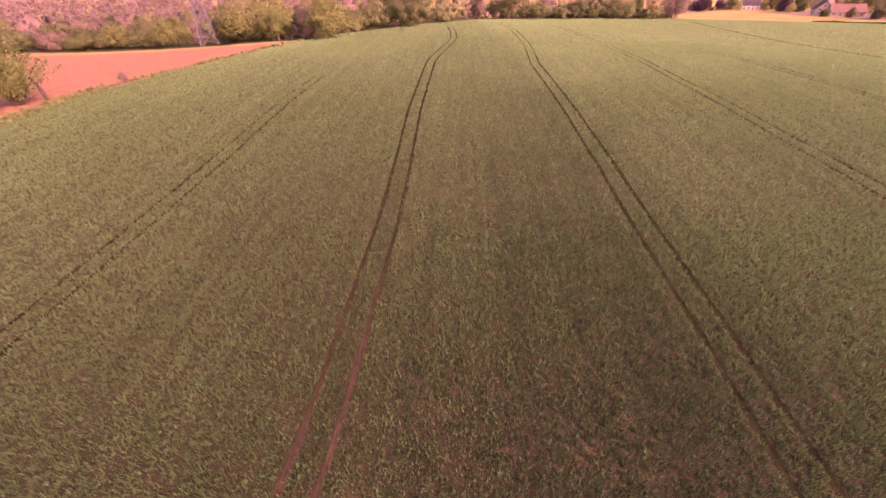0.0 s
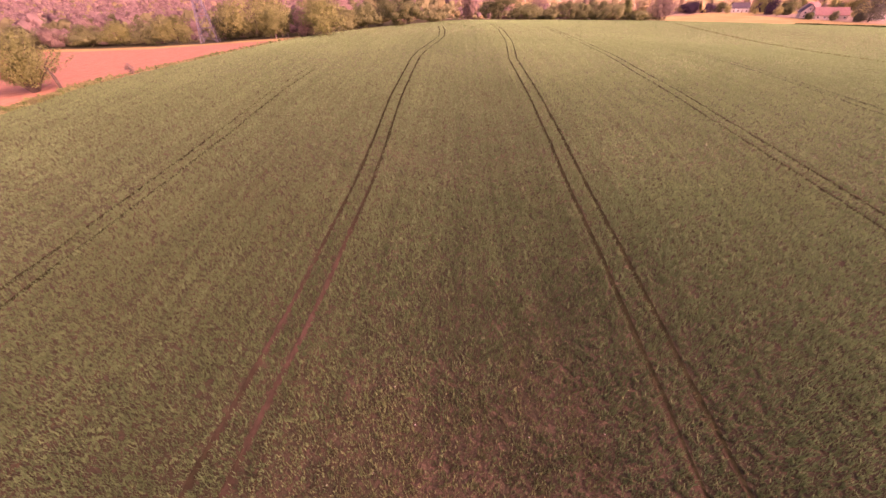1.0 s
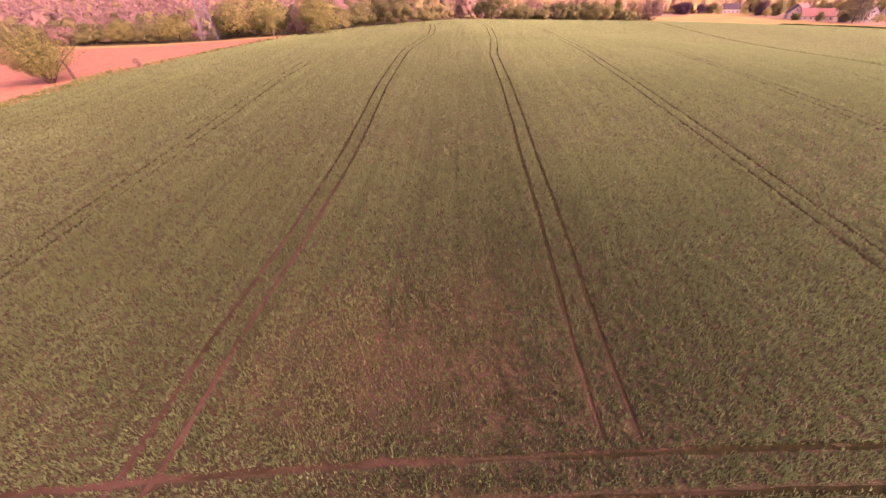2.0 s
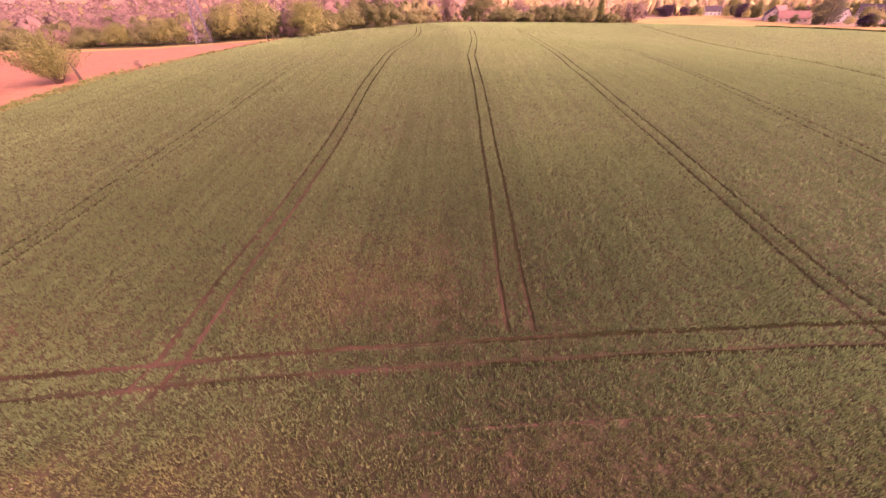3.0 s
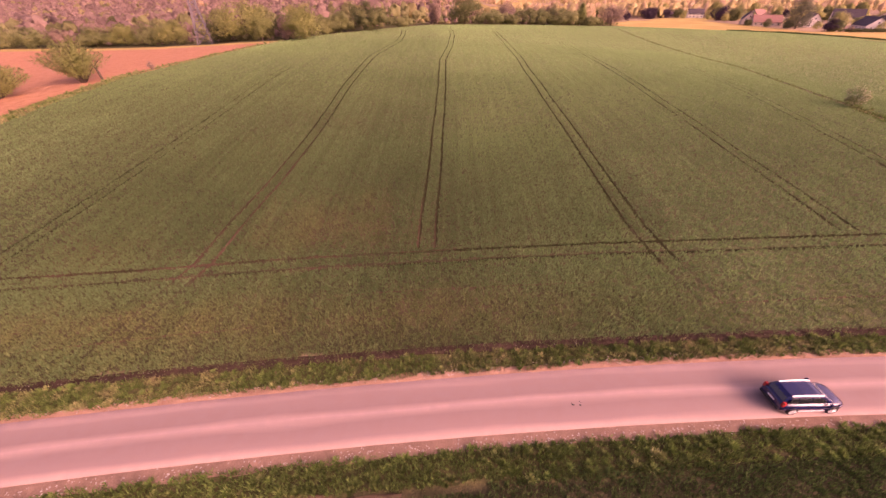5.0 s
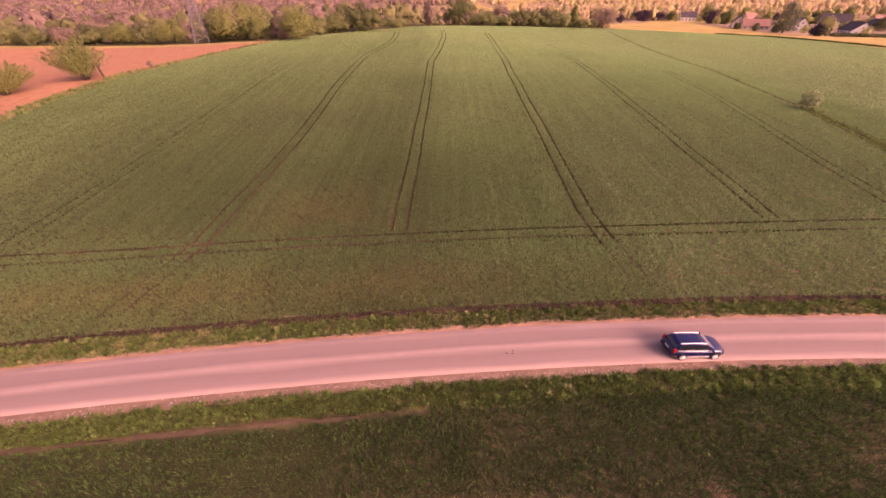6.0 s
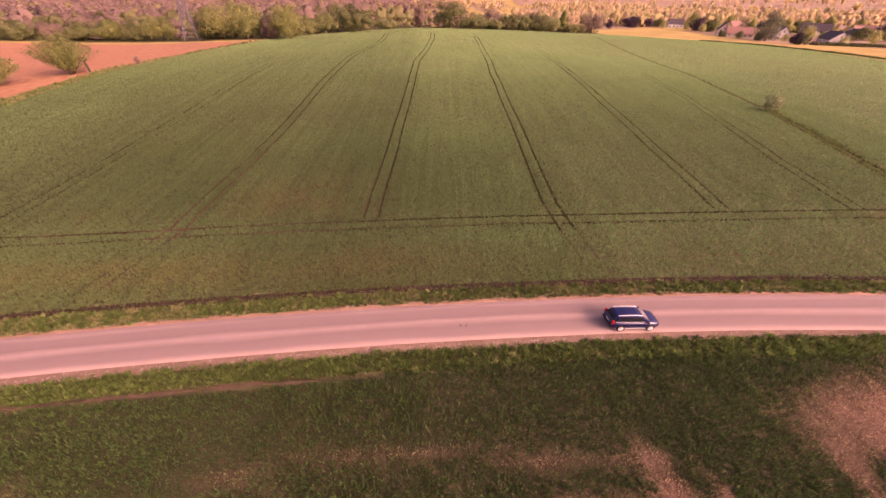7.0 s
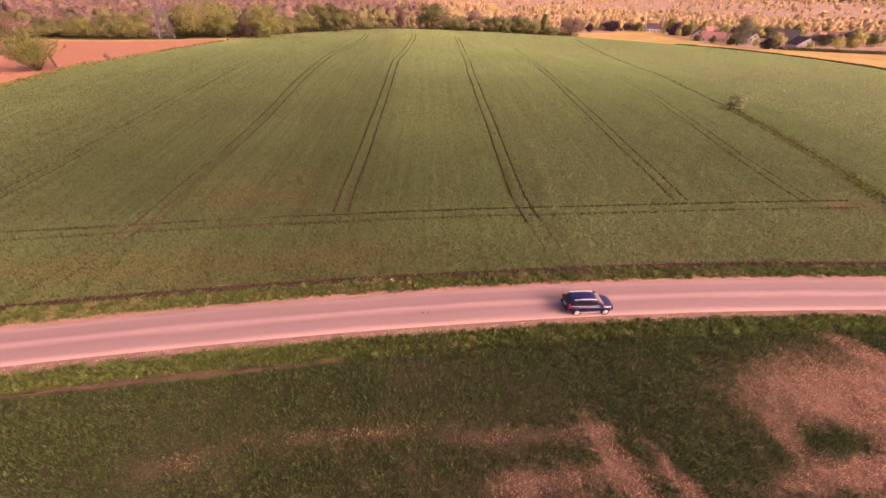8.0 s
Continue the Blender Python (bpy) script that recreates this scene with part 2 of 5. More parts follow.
# Plan lines: tramlines as x over y, headland runs and borders as y over x
TRAMLINES = [
    ((-9, -32.6), (7.5, -31.0), (20, -30.0), (33, -28.9), (45, -27.9), (62, -27.2), (80, -25.6)),
    ((-20, -11.6), (-8, -8.5), (0, -8.1), (5, -7.5), (11, -6.8), (19, -6.2), (28, -5.5), (40, -5.1), (57, -4.8), (72, -4.0), (90, -3.1), (97, -2.2), (108, -0.2), (122, 2.2), (130, 3.2), (150, 3.6), (176, 2.6)),
    ((-7, 16.1), (-1, 16.3), (6, 16.8), (14, 17.3), (26, 17.8), (38, 18.5), (56, 19.4), (88, 20.5), (98, 21.8), (120, 24.4), (140, 25.7), (156, 27.0), (180, 27.6), (205, 27.2)),
    ((-17, 42.2), (-9, 41.3), (-4, 41.0), (8, 41.6), (27, 42.6), (45, 43.2), (57, 44.0), (72, 44.6), (92, 46.4), (124, 48.3), (200, 54.0)),
    ((-7, 64.2), (3, 65.0), (13, 65.4), (24, 66.2), (40, 67.2), (60, 69.2), (106, 74.2), (160, 80.0)),
    ((-8, 83.0), (8, 84.4), (33, 88.8), (55, 93.4), (64, 94.6), (84, 99.0)),
]
HALF_GAUGE = 0.97
HEADLAND = ((-60, -12.6), (-30, -10.7), (-14, -9.8), (-4, -9.1), (4, -8.75), (12, -8.6), (22, -8.45), (35, -8.4), (48, -8.6), (63, -8.75), (78, -8.9), (90, -9.0))
FIELD_EDGE = ((-24, -66), (10, -68), (31, -69.5), (43, -70), (57, -69), (66, -69.4), (82, -66.3), (99, -61.4), (116, -58.3), (128, -55.4), (142, -53), (152, -50))
FAR_EDGE = ((-52, 146), (-40, 162), (-18, 182), (0, 206), (13, 234), (46, 276), (97, 302), (150, 300), (184, 318), (235, 301), (294, 285), (330, 250))
GREEN_LANE = ((-20, 91.5), (-7, 95.4), (1, 97.8), (13, 100.4), (35, 105.4), (48, 107.6), (64, 111.5), (90, 120.5), (140, 132.0), (223, 147.5), (270, 157.0))
RED_FAR = ((-330, 196), (-221, 190), (-192, 189), (-142, 181), (-108, 170), (-70, 156), (-50, 148))


def along(line, v):
    a = np.array(line, float)
    return np.interp(v, a[:, 0], a[:, 1])


def road_y(x):
    d = np.abs(np.asarray(x, float) - 40.0)
    return -25.05 - np.where(d < 90, 0.00089 * d * d, 0.00089 * 8100 + 0.16 * (d - 90))


def furrow_offset(x):
    """Distance of the furrow at the field's edge from the middle of the lane."""
    return 4.62 + 0.55 * np.clip((32 - np.asarray(x, float)) / 40, 0, 1)


def spot(x, y, cx, cy, rx, ry):
    return np.exp(-(((x - cx) / rx) ** 2 + ((y - cy) / ry) ** 2))


def bareness(x, y):
    """How thin the crop stands, 0 to 1."""
    fade = 4.0 + 10.0 * (cloudy(x * 2.0, y * 0.1, 2.5, 15) - 0.35)
    between = 1 / (1 + np.exp(-(x + 5.6) / 1.0)) / (1 + np.exp((x - 13.5) / 2.2)) / (1 + np.exp(-(y + 6.5) / 0.8)) / (1 + np.exp((y - fade) / 2.8))
    b = 0.68 * between + 0.38 * spot(x, y, 10, -16, 26, 3.2) + 0.45 * spot(x, y, -20, -6, 9, 4)
    b = b + 0.5 * spot(x, y, -14, -17, 12, 3) + 0.9 * spot(x, y, 87.5, -9.6, 7, 2.2) + 0.6 * spot(x, y, 96, -6, 5, 7)
    south = 1.15 * spot(x, y, 60, -36.3, 9.5, 3.6) + 0.9 * np.exp(-((x - 65 + 0.9 * (y + 33)) / 1.6) ** 2) * spot(x, y, 65, -32.5, 6, 2.5) + 0.95 * np.exp(-((x - 38.6 + 0.33 * (y + 38)) / 1.0) ** 2) * spot(x, y, 39, -40, 9, 4.5) + 0.8 * np.exp(-((x - 41.8 + 0.33 * (y + 39)) / 0.7) ** 2) * spot(x, y, 42, -41, 9, 3.5)
    south = south + 0.75 * spot(x, y, 34, -37.6, 6, 0.5) + 0.45 * spot(x, y, 33, -43.5, 8, 2.6)
    south = south + 0.5 * spot(x, y, 10.5, -37.8, 2.5, 1.0) + 0.4 * spot(x, y, 22, -36.6, 9, 0.6) + 0.5 * spot(x, y, -4, -40, 6, 3) + 0.9 * spot(x, y, 58, -41.6, 10, 0.7) + 0.6 * spot(x, y, 58, -47, 14, 4) + 1.2 * spot(x, y, 64, -39.5, 6, 4) + 0.8 * spot(x, y, 51.3, -39, 1.2, 1.5) + 0.8 * spot(x, y, 58, -41.3, 8, 0.8) + 0.9 * spot(x, y, 35, -40.4, 5, 0.8)
    south = south * (0.65 + 0.7 * cloudy(x * 1.4, y * 0.7, 0.8, 29))
    south = south - 1.3 * spot(x, y, 46.5, -39, 3.2, 1.5) - 0.75 * spot(x, y, 55.5, -39.2, 3, 0.9) - 0.8 * spot(x, y, 68, -33, 4, 2.0)
    b = b + south
    streak = 0.22 * (cloudy(x * 2.2, y * 0.25, 3.0, 11) - 0.5)
    return np.clip(b * (0.45 + 1.1 * cloudy(x, y, 2.6, 5)) + streak + 0.5 * (cloudy(x, y, 22, 21) - 0.55) * (x < 95), 0, 1)


def hazy_paleness(x, y):
    """Crop lightened up the hill as painted haze, and rightwards; rows and patches vary."""
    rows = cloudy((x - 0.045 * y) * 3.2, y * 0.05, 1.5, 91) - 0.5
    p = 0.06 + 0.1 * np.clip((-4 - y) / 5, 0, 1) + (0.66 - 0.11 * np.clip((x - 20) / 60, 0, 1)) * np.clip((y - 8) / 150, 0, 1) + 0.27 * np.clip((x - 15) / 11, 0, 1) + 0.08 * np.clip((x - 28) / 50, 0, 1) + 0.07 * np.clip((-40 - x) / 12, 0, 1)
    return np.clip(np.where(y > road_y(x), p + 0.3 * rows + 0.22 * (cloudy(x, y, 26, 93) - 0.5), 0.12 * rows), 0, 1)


def step(v, lo, hi):
    u = np.clip((v - lo) / (hi - lo), 0, 1)
    return u * u * (3 - 2 * u)


def near_share(x, y):
    """1 in the stretch of field that is passed at close range, easing to 0 around it."""
    return step(x, -34, -24) * (1 - step(x, 36, 48)) * (1 - step(y, 22, 34))


def middle_share(x, y):
    return (1 - step(y, 62, 80)) * step(x + 1.1 * y, -62, -46) * (1 - step(x - 0.9 * y, 100, 116)) * (1 - step(x, 110, 126))


def in_field(x, y):
    ok = (x > along(FIELD_EDGE, y)) & (y < along(FAR_EDGE, x)) & (y > road_y(x) + furrow_offset(x) + 0.12)
    return ok & ((x < 318) | (y < 170))


def in_yellow(x, y):
    side = (x > 186) & (y > along(FAR_EDGE, x)) & (y < np.interp(x, [186, 212, 290, 326, 336, 345, 380, 460, 700], [345, 420, 474, 480, 350, 303, 297, 274, 212]))
    return side | ((x >= 318) & (y > 120) & (y < np.interp(x, [318, 326, 336, 345, 380, 460, 700], [480, 480, 350, 303, 297, 274, 212])))


def in_red(x, y):
    return (x < along(FIELD_EDGE, y)) & (y < along(RED_FAR, x)) & (y > -22) & (x > -330)


def clearing(x, y):
    """Pale stubble between the far woods."""
    r = np.hypot(x, y)
    n = cloudy(x, y, 260, 40)
    return (r > 560) & (n > np.where(np.abs(x - 20) < 140, 0.5, 0.68))


# ---- mesh helpers ----
def quick_mesh(name, verts, faces, material, smooth=False, normals=None):
    """A mesh from arrays: verts (n, 3), faces (m, k); normals (n, 3) soften leaf sprays."""
    me = bpy.data.meshes.new(name)
    faces = np.asarray(faces, np.int32)
    m, k = faces.shape
    me.vertices.add(len(verts))
    me.vertices.foreach_set("co", np.asarray(verts, np.float32).ravel())
    me.loops.add(m * k)
    me.loops.foreach_set("vertex_index", faces.ravel())
    me.polygons.add(m)
    me.polygons.foreach_set("loop_start", np.arange(0, m * k, k, dtype=np.int32))
    me.update(calc_edges=True)
    me.materials.append(material)
    if smooth:
        me.polygons.foreach_set("use_smooth", np.ones(m, bool))
    if normals is not None:
        me.polygons.foreach_set("use_smooth", np.ones(m, bool))
        me.normals_split_custom_set_from_vertices(np.asarray(normals, np.float32).tolist())
    return me


def value_layer(me, name, values):
    a = me.attributes.new(name, "FLOAT", "POINT")
    a.data.foreach_set("value", np.asarray(values, np.float32).ravel())


def colour_layer(me, name, rgb):
    a = me.attributes.new(name, "FLOAT_COLOR", "POINT")
    full = np.ones((len(rgb), 4), np.float32)
    full[:, :rgb.shape[1]] = rgb
    a.data.foreach_set("color", full.ravel())


def part(name, bm, material, parent=None, label="", smooth=False):
    """Links a bmesh as one mesh object, under a thing or a part."""
    me = bpy.data.meshes.new(name)
    bm.to_mesh(me)
    bm.free()
    me.materials.append(material)
    if smooth:
        for p in me.polygons:
            p.use_smooth = True
    ob = new(name, me)
    ob.parent = parent
    return tagged(ob, label)


def add_box(bm, x0, x1, y0, y1, z0, z1):
    m = Matrix.Translation(((x0 + x1) / 2, (y0 + y1) / 2, (z0 + z1) / 2)) @ Matrix.Diagonal((x1 - x0, y1 - y0, z1 - z0, 1))
    return bmesh.ops.create_cube(bm, size=1, matrix=m)


def box(x0, x1, y0, y1, z0, z1, bevel=0.0):
    bm = bmesh.new()
    add_box(bm, x0, x1, y0, y1, z0, z1)
    if bevel:
        bmesh.ops.bevel(bm, geom=bm.edges[:], offset=bevel, segments=2, affect="EDGES", profile=0.6)
    return bm


def add_bar(bm, a, b, r, sides=4, r2=None):
    """A tapered bar from a to b."""
    a, b = Vector(a), Vector(b)
    d = b - a
    m = Matrix.Translation((a + b) / 2) @ d.to_track_quat("Z", "Y").to_matrix().to_4x4()
    bmesh.ops.create_cone(bm, cap_ends=True, segments=sides, radius1=r, radius2=r if r2 is None else r2, depth=d.length, matrix=m)


# ---- ground: one sheet to the horizon ----
def build_ground():
    def steps(lo, hi, step, reach):
        mid = np.arange(lo, hi + step / 2, step)
        grow = step * np.cumsum(1.16 ** np.arange(1, 60))
        grow = grow[grow < reach]
        return np.concatenate([lo - grow[::-1], mid, hi + grow])
    xs, ys = steps(-110, 140, 1.0, 4200), steps(-70, 310, 1.0, 4200)
    gx, gy = np.meshgrid(xs, ys)
    x, y = gx.ravel(), gy.ravel()
    z = land(x, y)
    lumpy = in_field(x, y)
    z = z + np.where(lumpy, 0.05 * (cloudy(x, y, 4, 70) - 0.5), 0.15 * (cloudy(x, y, 9, 71) - 0.5))
    z = np.where(np.abs(y - road_y(x)) < 5, land(x, y) - 0.03, z)
    nx, ny = len(xs), len(ys)
    i = np.arange((nx - 1) * (ny - 1))
    i = i // (nx - 1) * nx + i % (nx - 1)
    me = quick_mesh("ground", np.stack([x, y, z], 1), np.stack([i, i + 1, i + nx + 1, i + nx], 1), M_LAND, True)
    red, yellow, field = in_red(x, y), in_yellow(x, y), in_field(x, y)
    near_road = np.abs(y - road_y(x))
    south = (y < road_y(x) - 4) & (y > -170) & (np.abs(x) < 600)
    clear = clearing(x, y) & ~field & ~red
    lane = np.abs(x - along(GREEN_LANE, y)) < 1.6
    verge = (near_road < furrow_offset(x) + 0.3) | (lane & (y < 36) & (y > -20))
    strip = red & (y > along(RED_FAR, x) - 9)
    village = (x > 225) & (y < 560) & (y > 190) & ~yellow & ~field
    under = np.where(x < -48, y - along(RED_FAR, x), y - along(FAR_EDGE, x))
    under = (under > 0) & (under < np.where(x < -48, 45, 70)) & ~yellow & ~red & (x < 240) & (x > -330) & (y > 100)
    verge = verge | under
    wood = village | ~under & ~(red | yellow | field | south | clear) & (near_road > 5)
    colour_layer(me, "cover", np.stack([np.where(south, bareness(x, y), np.where(field, np.clip(0.6 * cloudy(x, y, 9, 64) + 0.05, 0, 1) * bareness(x, y), 0)), red * 1.0, (yellow | clear | strip) * 1.0], 1))
    # rough_land: wood, verge, painted-haze lightening, leafy cover of the crop floor
    colour_layer(me, "rough_land", np.stack([wood * 1.0, verge * 1.0, hazy_paleness(x, y), np.where(south, 0.35, np.maximum((1 - near_share(x, y)) * (1 - 0.45 * middle_share(x, y)), np.where(y < -10.5, 0.4, 0.22)) * field)], 1))
    tagged(new("ground", me), "gently domed farmland of green crop, red soil and woods", "ground", kind="structure")


build_ground()


# ---- ribbons that follow the land ----
def ribbon(name, xs, ys, profile, material, label, category, kind="structure", ragged=0.0, seed=0):
    """A strip along a plan line. profile: (offset to the left, height) across it."""
    xs, ys = np.asarray(xs, float), np.asarray(ys, float)
    dx, dy = np.gradient(xs), np.gradient(ys)
    n = np.hypot(dx, dy)
    px, py = -dy / n, dx / n
    s = np.cumsum(n)
    rows, acr = [], []
    k = len(profile)
    for j, (off, h) in enumerate(profile):
        edge = ragged * (j in (0, k - 1)) * 2 * (cloudy(s, s * 0 + j * 7.3, 2.2, seed + j) - 0.5)
        wob = h * (1 + 0.5 * (cloudy(s, s * 0 + j * 3.1, 1.3, seed + 9) - 0.5))
        x, y = xs + px * (off + edge), ys + py * (off + edge)
        rows.append(np.stack([x, y, land(x, y) + wob], 1))
        acr.append(np.full(len(x), j / (k - 1)))
    v = np.stack(rows, 1).reshape(-1, 3)
    i = np.arange((len(xs) - 1) * (k - 1))
    i = i // (k - 1) * k + i % (k - 1)
    me = quick_mesh(name, v, np.stack([i, i + k, i + k + 1, i + 1], 1), material, True)
    value_layer(me, "across", np.stack(acr, 1).ravel())
    # dry lifts the painted rut shade: pinkish soil nearby, one lit edge on right-hand ruts
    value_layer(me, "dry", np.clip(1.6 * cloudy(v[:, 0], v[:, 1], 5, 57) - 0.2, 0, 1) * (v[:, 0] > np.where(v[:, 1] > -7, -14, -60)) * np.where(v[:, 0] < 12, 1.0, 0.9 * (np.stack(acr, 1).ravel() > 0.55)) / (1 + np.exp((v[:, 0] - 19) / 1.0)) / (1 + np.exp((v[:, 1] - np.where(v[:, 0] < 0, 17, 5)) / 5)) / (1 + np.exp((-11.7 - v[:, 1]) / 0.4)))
    ob = new(name, me)
    return tagged(ob, label, category, kind=kind)


road_x = np.concatenate([np.arange(-330, -60, 4.0), np.arange(-60, 130, 0.8), np.arange(130, 420, 4.0)])
ribbon("road", road_x, road_y(road_x), [(-2.25, 0.0), (-2.2, 0.06), (-1.65, 0.075), (-1.1, 0.085), (-0.5, 0.1), (0, 0.105), (0.5, 0.1), (1.1, 0.085), (1.65, 0.075), (2.2, 0.06), (2.25, 0.0)],
       M_ROAD, "pale worn asphalt country lane with darker wheel paths", "road")
ribbon("road_shoulder", road_x, road_y(road_x) + 2.45, [(-0.5, 0.01), (-0.2, 0.045), (0.15, 0.05), (0.4, 0.0)], M_SHOULDER, "crumbling gravel shoulder beside the lane", "shoulder", ragged=0.3, seed=3)
ribbon("road_shoulder", road_x, road_y(road_x) - 2.62, [(-0.5, 0.0), (-0.15, 0.05), (0.2, 0.045), (0.6, 0.01)], M_EDGE, "crumbling gravel shoulder beside the lane", "shoulder", ragged=0.3, seed=8)
near_x = np.arange(-75, 130, 0.4)
ribbon("field_furrow", near_x, road_y(near_x) + furrow_offset(near_x), [(-0.42, 0.0), (-0.3, 0.1), (-0.1, 0.02), (0.12, 0.02), (0.28, 0.12), (0.4, 0.0)], M_DITCH, "dark reddish ploughed furrow along the field edge", "furrow", ragged=0.25, seed=14)
south_x = np.arange(-40, 15, 0.4)
ribbon("field_furrow", south_x, road_y(south_x) - 5.15, [(-0.2, 0.0), (-0.1, 0.035), (0.08, 0.03), (0.2, 0.0)], M_STRIP, "thin strip of bare soil beside the near crop", "furrow", ragged=0.4, seed=19)

RUT = [(-0.21, 0.0), (-0.15, 0.03), (-0.07, 0.012), (0.07, 0.012), (0.15, 0.03), (0.21, 0.0)]
for line in TRAMLINES:
    yy = np.arange(max(line[0][0], -11.0), line[-1][0], 0.5)
    for side in (-1, 1):
        wander = 0.14 * (cloudy(yy, yy * 0 + line[0][1] + side, 6, 33) - 0.5)
        ribbon("wheel_rut", along(line, yy) + side * HALF_GAUGE + wander, yy, RUT, M_SHADED_RUT, "reddish soil wheel rut pressed into the green crop", "wheel rut", ragged=0.13, seed=int(line[0][1]) + side)
hx = np.arange(-62, 90, 0.5)
for side in (-0.98, 0.98):
    ribbon("wheel_rut", hx, along(HEADLAND, hx) + side, RUT, M_SHADED_RUT, "soil wheel rut crossing the headland of the field", "wheel rut", ragged=0.16, seed=int(60 + side * 4))
lane_y = np.arange(-22, 42, 0.6)
for side in (-0.75, 0.75):
    ribbon("wheel_rut", along(GREEN_LANE, lane_y) + side, lane_y, RUT, M_SHADED_RUT, "wheel rut of the rough lane between two fields", "wheel rut", ragged=0.15, seed=int(80 + side * 4))
# single drill misses, thin lines of soil
for pts, seed in ((((42, 9.9), (55, 10.4), (68, 10.8)), 41), (((47, -17.0), (67, -16.8)), 42), (((-7, -19.4), (0, -18.6), (14, -18.0), (33, -17.7)), 43), (((-3, 21.8), (3, 22.2), (12, 22.7), (28, 24.0)), 44),
                  (((-6, -6.2), (-1, -5.9), (3.5, -5.7), (7, -5.4)), 45), (((-6, 23.9), (4, 25.4)), 46), (((-3, 35.6), (14, 36.7)), 47), (((38, 3.4), (62, 4.1)), 48)):
    yy = np.arange(pts[0][0], pts[-1][0], 0.5)
    ribbon("drill_line", along(pts, yy), yy, [(-0.1, 0.0), (-0.05, 0.04), (0.05, 0.04), (0.1, 0.0)], M_DRILL, "thin line of bare soil missed by the seed drill", "drill line", ragged=0.08, seed=seed)
for pts, seed in ((((-18, -19.1), (-10, -18.3), (-5, -17.8), (1, -17.4)), 51), (((7, -13.9), (13, -13.6), (27, -13.5), (37, -13.5)), 52), (((41, -16.9), (52, -16.75), (66, -16.8)), 53)):
    xx = np.arange(pts[0][0], pts[-1][0], 0.5)
    ribbon("drill_line", xx, along(pts, xx), [(-0.1, 0.0), (-0.05, 0.03), (0.05, 0.03), (0.1, 0.0)], M_STRIP, "thin line of bare soil missed by the seed drill", "drill line", ragged=0.1, seed=seed)


M_TAR = plain("tar", (0.03, 0.028, 0.027), (0.07, 0.065, 0.06), 0.7, 3)
for x, y, r in ((26.7, -25.75, 0.2), (27.3, -25.6, 0.16), (27.15, -25.85, 0.1)):
    bm = bmesh.new()
    ring = [bm.verts.new((r * (1 + 0.25 * math.sin(3 * a + x * 9)) * math.cos(a), 0.6 * r * math.sin(a), 0.0)) for a in (2 * math.pi * i / 14 for i in range(14))]
    top = [bm.verts.new((v.co.x * 0.85, v.co.y * 0.85, 0.008)) for v in ring]
    bm.faces.new(top)
    for i in range(14):
        bm.faces.new((ring[i], ring[(i + 1) % 14], top[(i + 1) % 14], top[i]))
    tar = part("tar_spot", bm, M_TAR)
    tar.matrix_basis = pose(x, y, ground_at(x, y) + 0.1)
    tagged(tar, "small dark tar spot on the lane", "tar spot", kind="structure")


# ---- crop and grass ----
def rut_distance(x, y):
    d = np.full(x.shape, 9.0)
    for line in TRAMLINES:
        inside = (y > line[0][0]) & (y < line[-1][0])
        grown = 0.11 if line[0][1] < -20 else 0.0
        d = np.where(inside, np.minimum(d, np.abs(np.abs(x - along(line, y)) - HALF_GAUGE) + grown), d)
    d = np.minimum(d, np.where(x < 104, np.abs(np.abs(y - along(HEADLAND, x)) - 0.85) + 0.05 * (cloudy(x, y, 0.9, 58) - 0.2), 9))
    return np.minimum(d, np.abs(np.abs(x - along(GREEN_LANE, y)) - 0.7))


def tufts(name, x, y, height, spread, blades, width, tone, material, label, rng, category="crop", vigour=0.3, upright=1.0):
    """Many small plants of a few arching leaves each; vigour says how far plants differ in depth of colour."""
    n = len(x)
    base = np.stack([x, y, land(x, y) - 0.02], 1)
    turn = rng.uniform(0, 2 * np.pi, (n, blades))
    lean = rng.uniform(0.08, 0.75, (n, blades)) * upright
    h = height[:, None] * rng.uniform(0.65, 1.15, (n, blades))
    dx, dy = np.cos(turn), np.sin(turn)
    r0 = spread * rng.uniform(0, 0.6, (n, blades))
    cx, cy = base[:, None, 0] + dx * r0, base[:, None, 1] + dy * r0
    w = width * rng.uniform(0.7, 1.3, (n, blades))
    tri = np.empty((n, blades, 3, 3))
    tri[:, :, 0] = np.stack([cx - dy * w, cy + dx * w, base[:, None, 2] + 0 * cx], -1)
    tri[:, :, 1] = np.stack([cx + dy * w, cy - dx * w, base[:, None, 2] + 0 * cx], -1)
    tri[:, :, 2] = np.stack([cx + dx * lean * h * 0.9, cy + dy * lean * h * 0.9, base[:, None, 2] + h], -1)
    v = tri.reshape(-1, 3)
    me = quick_mesh(name, v, np.arange(len(v)).reshape(-1, 3), material)
    value_layer(me, "tone", np.repeat(tone, blades * 3))
    value_layer(me, "vigour", np.repeat(1 + vigour * rng.uniform(-1, 1, n), blades * 3))
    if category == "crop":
        value_layer(me, "pale", np.repeat(hazy_paleness(x, y), blades * 3))
    return tagged(new(name, me), label, category, kind="stuff")


def sow(x0, x1, y0, y1, density, keep, rng):
    n = int((x1 - x0) * (y1 - y0) * density)
    x, y = rng.uniform(x0, x1, n), rng.uniform(y0, y1, n)
    ok = keep(x, y)
    return x[ok], y[ok]


rng = np.random.default_rng(7)


def far_share(x, y):
    return (1 - step(y, 120, 150)) * (1 - step(x, 120, 140))


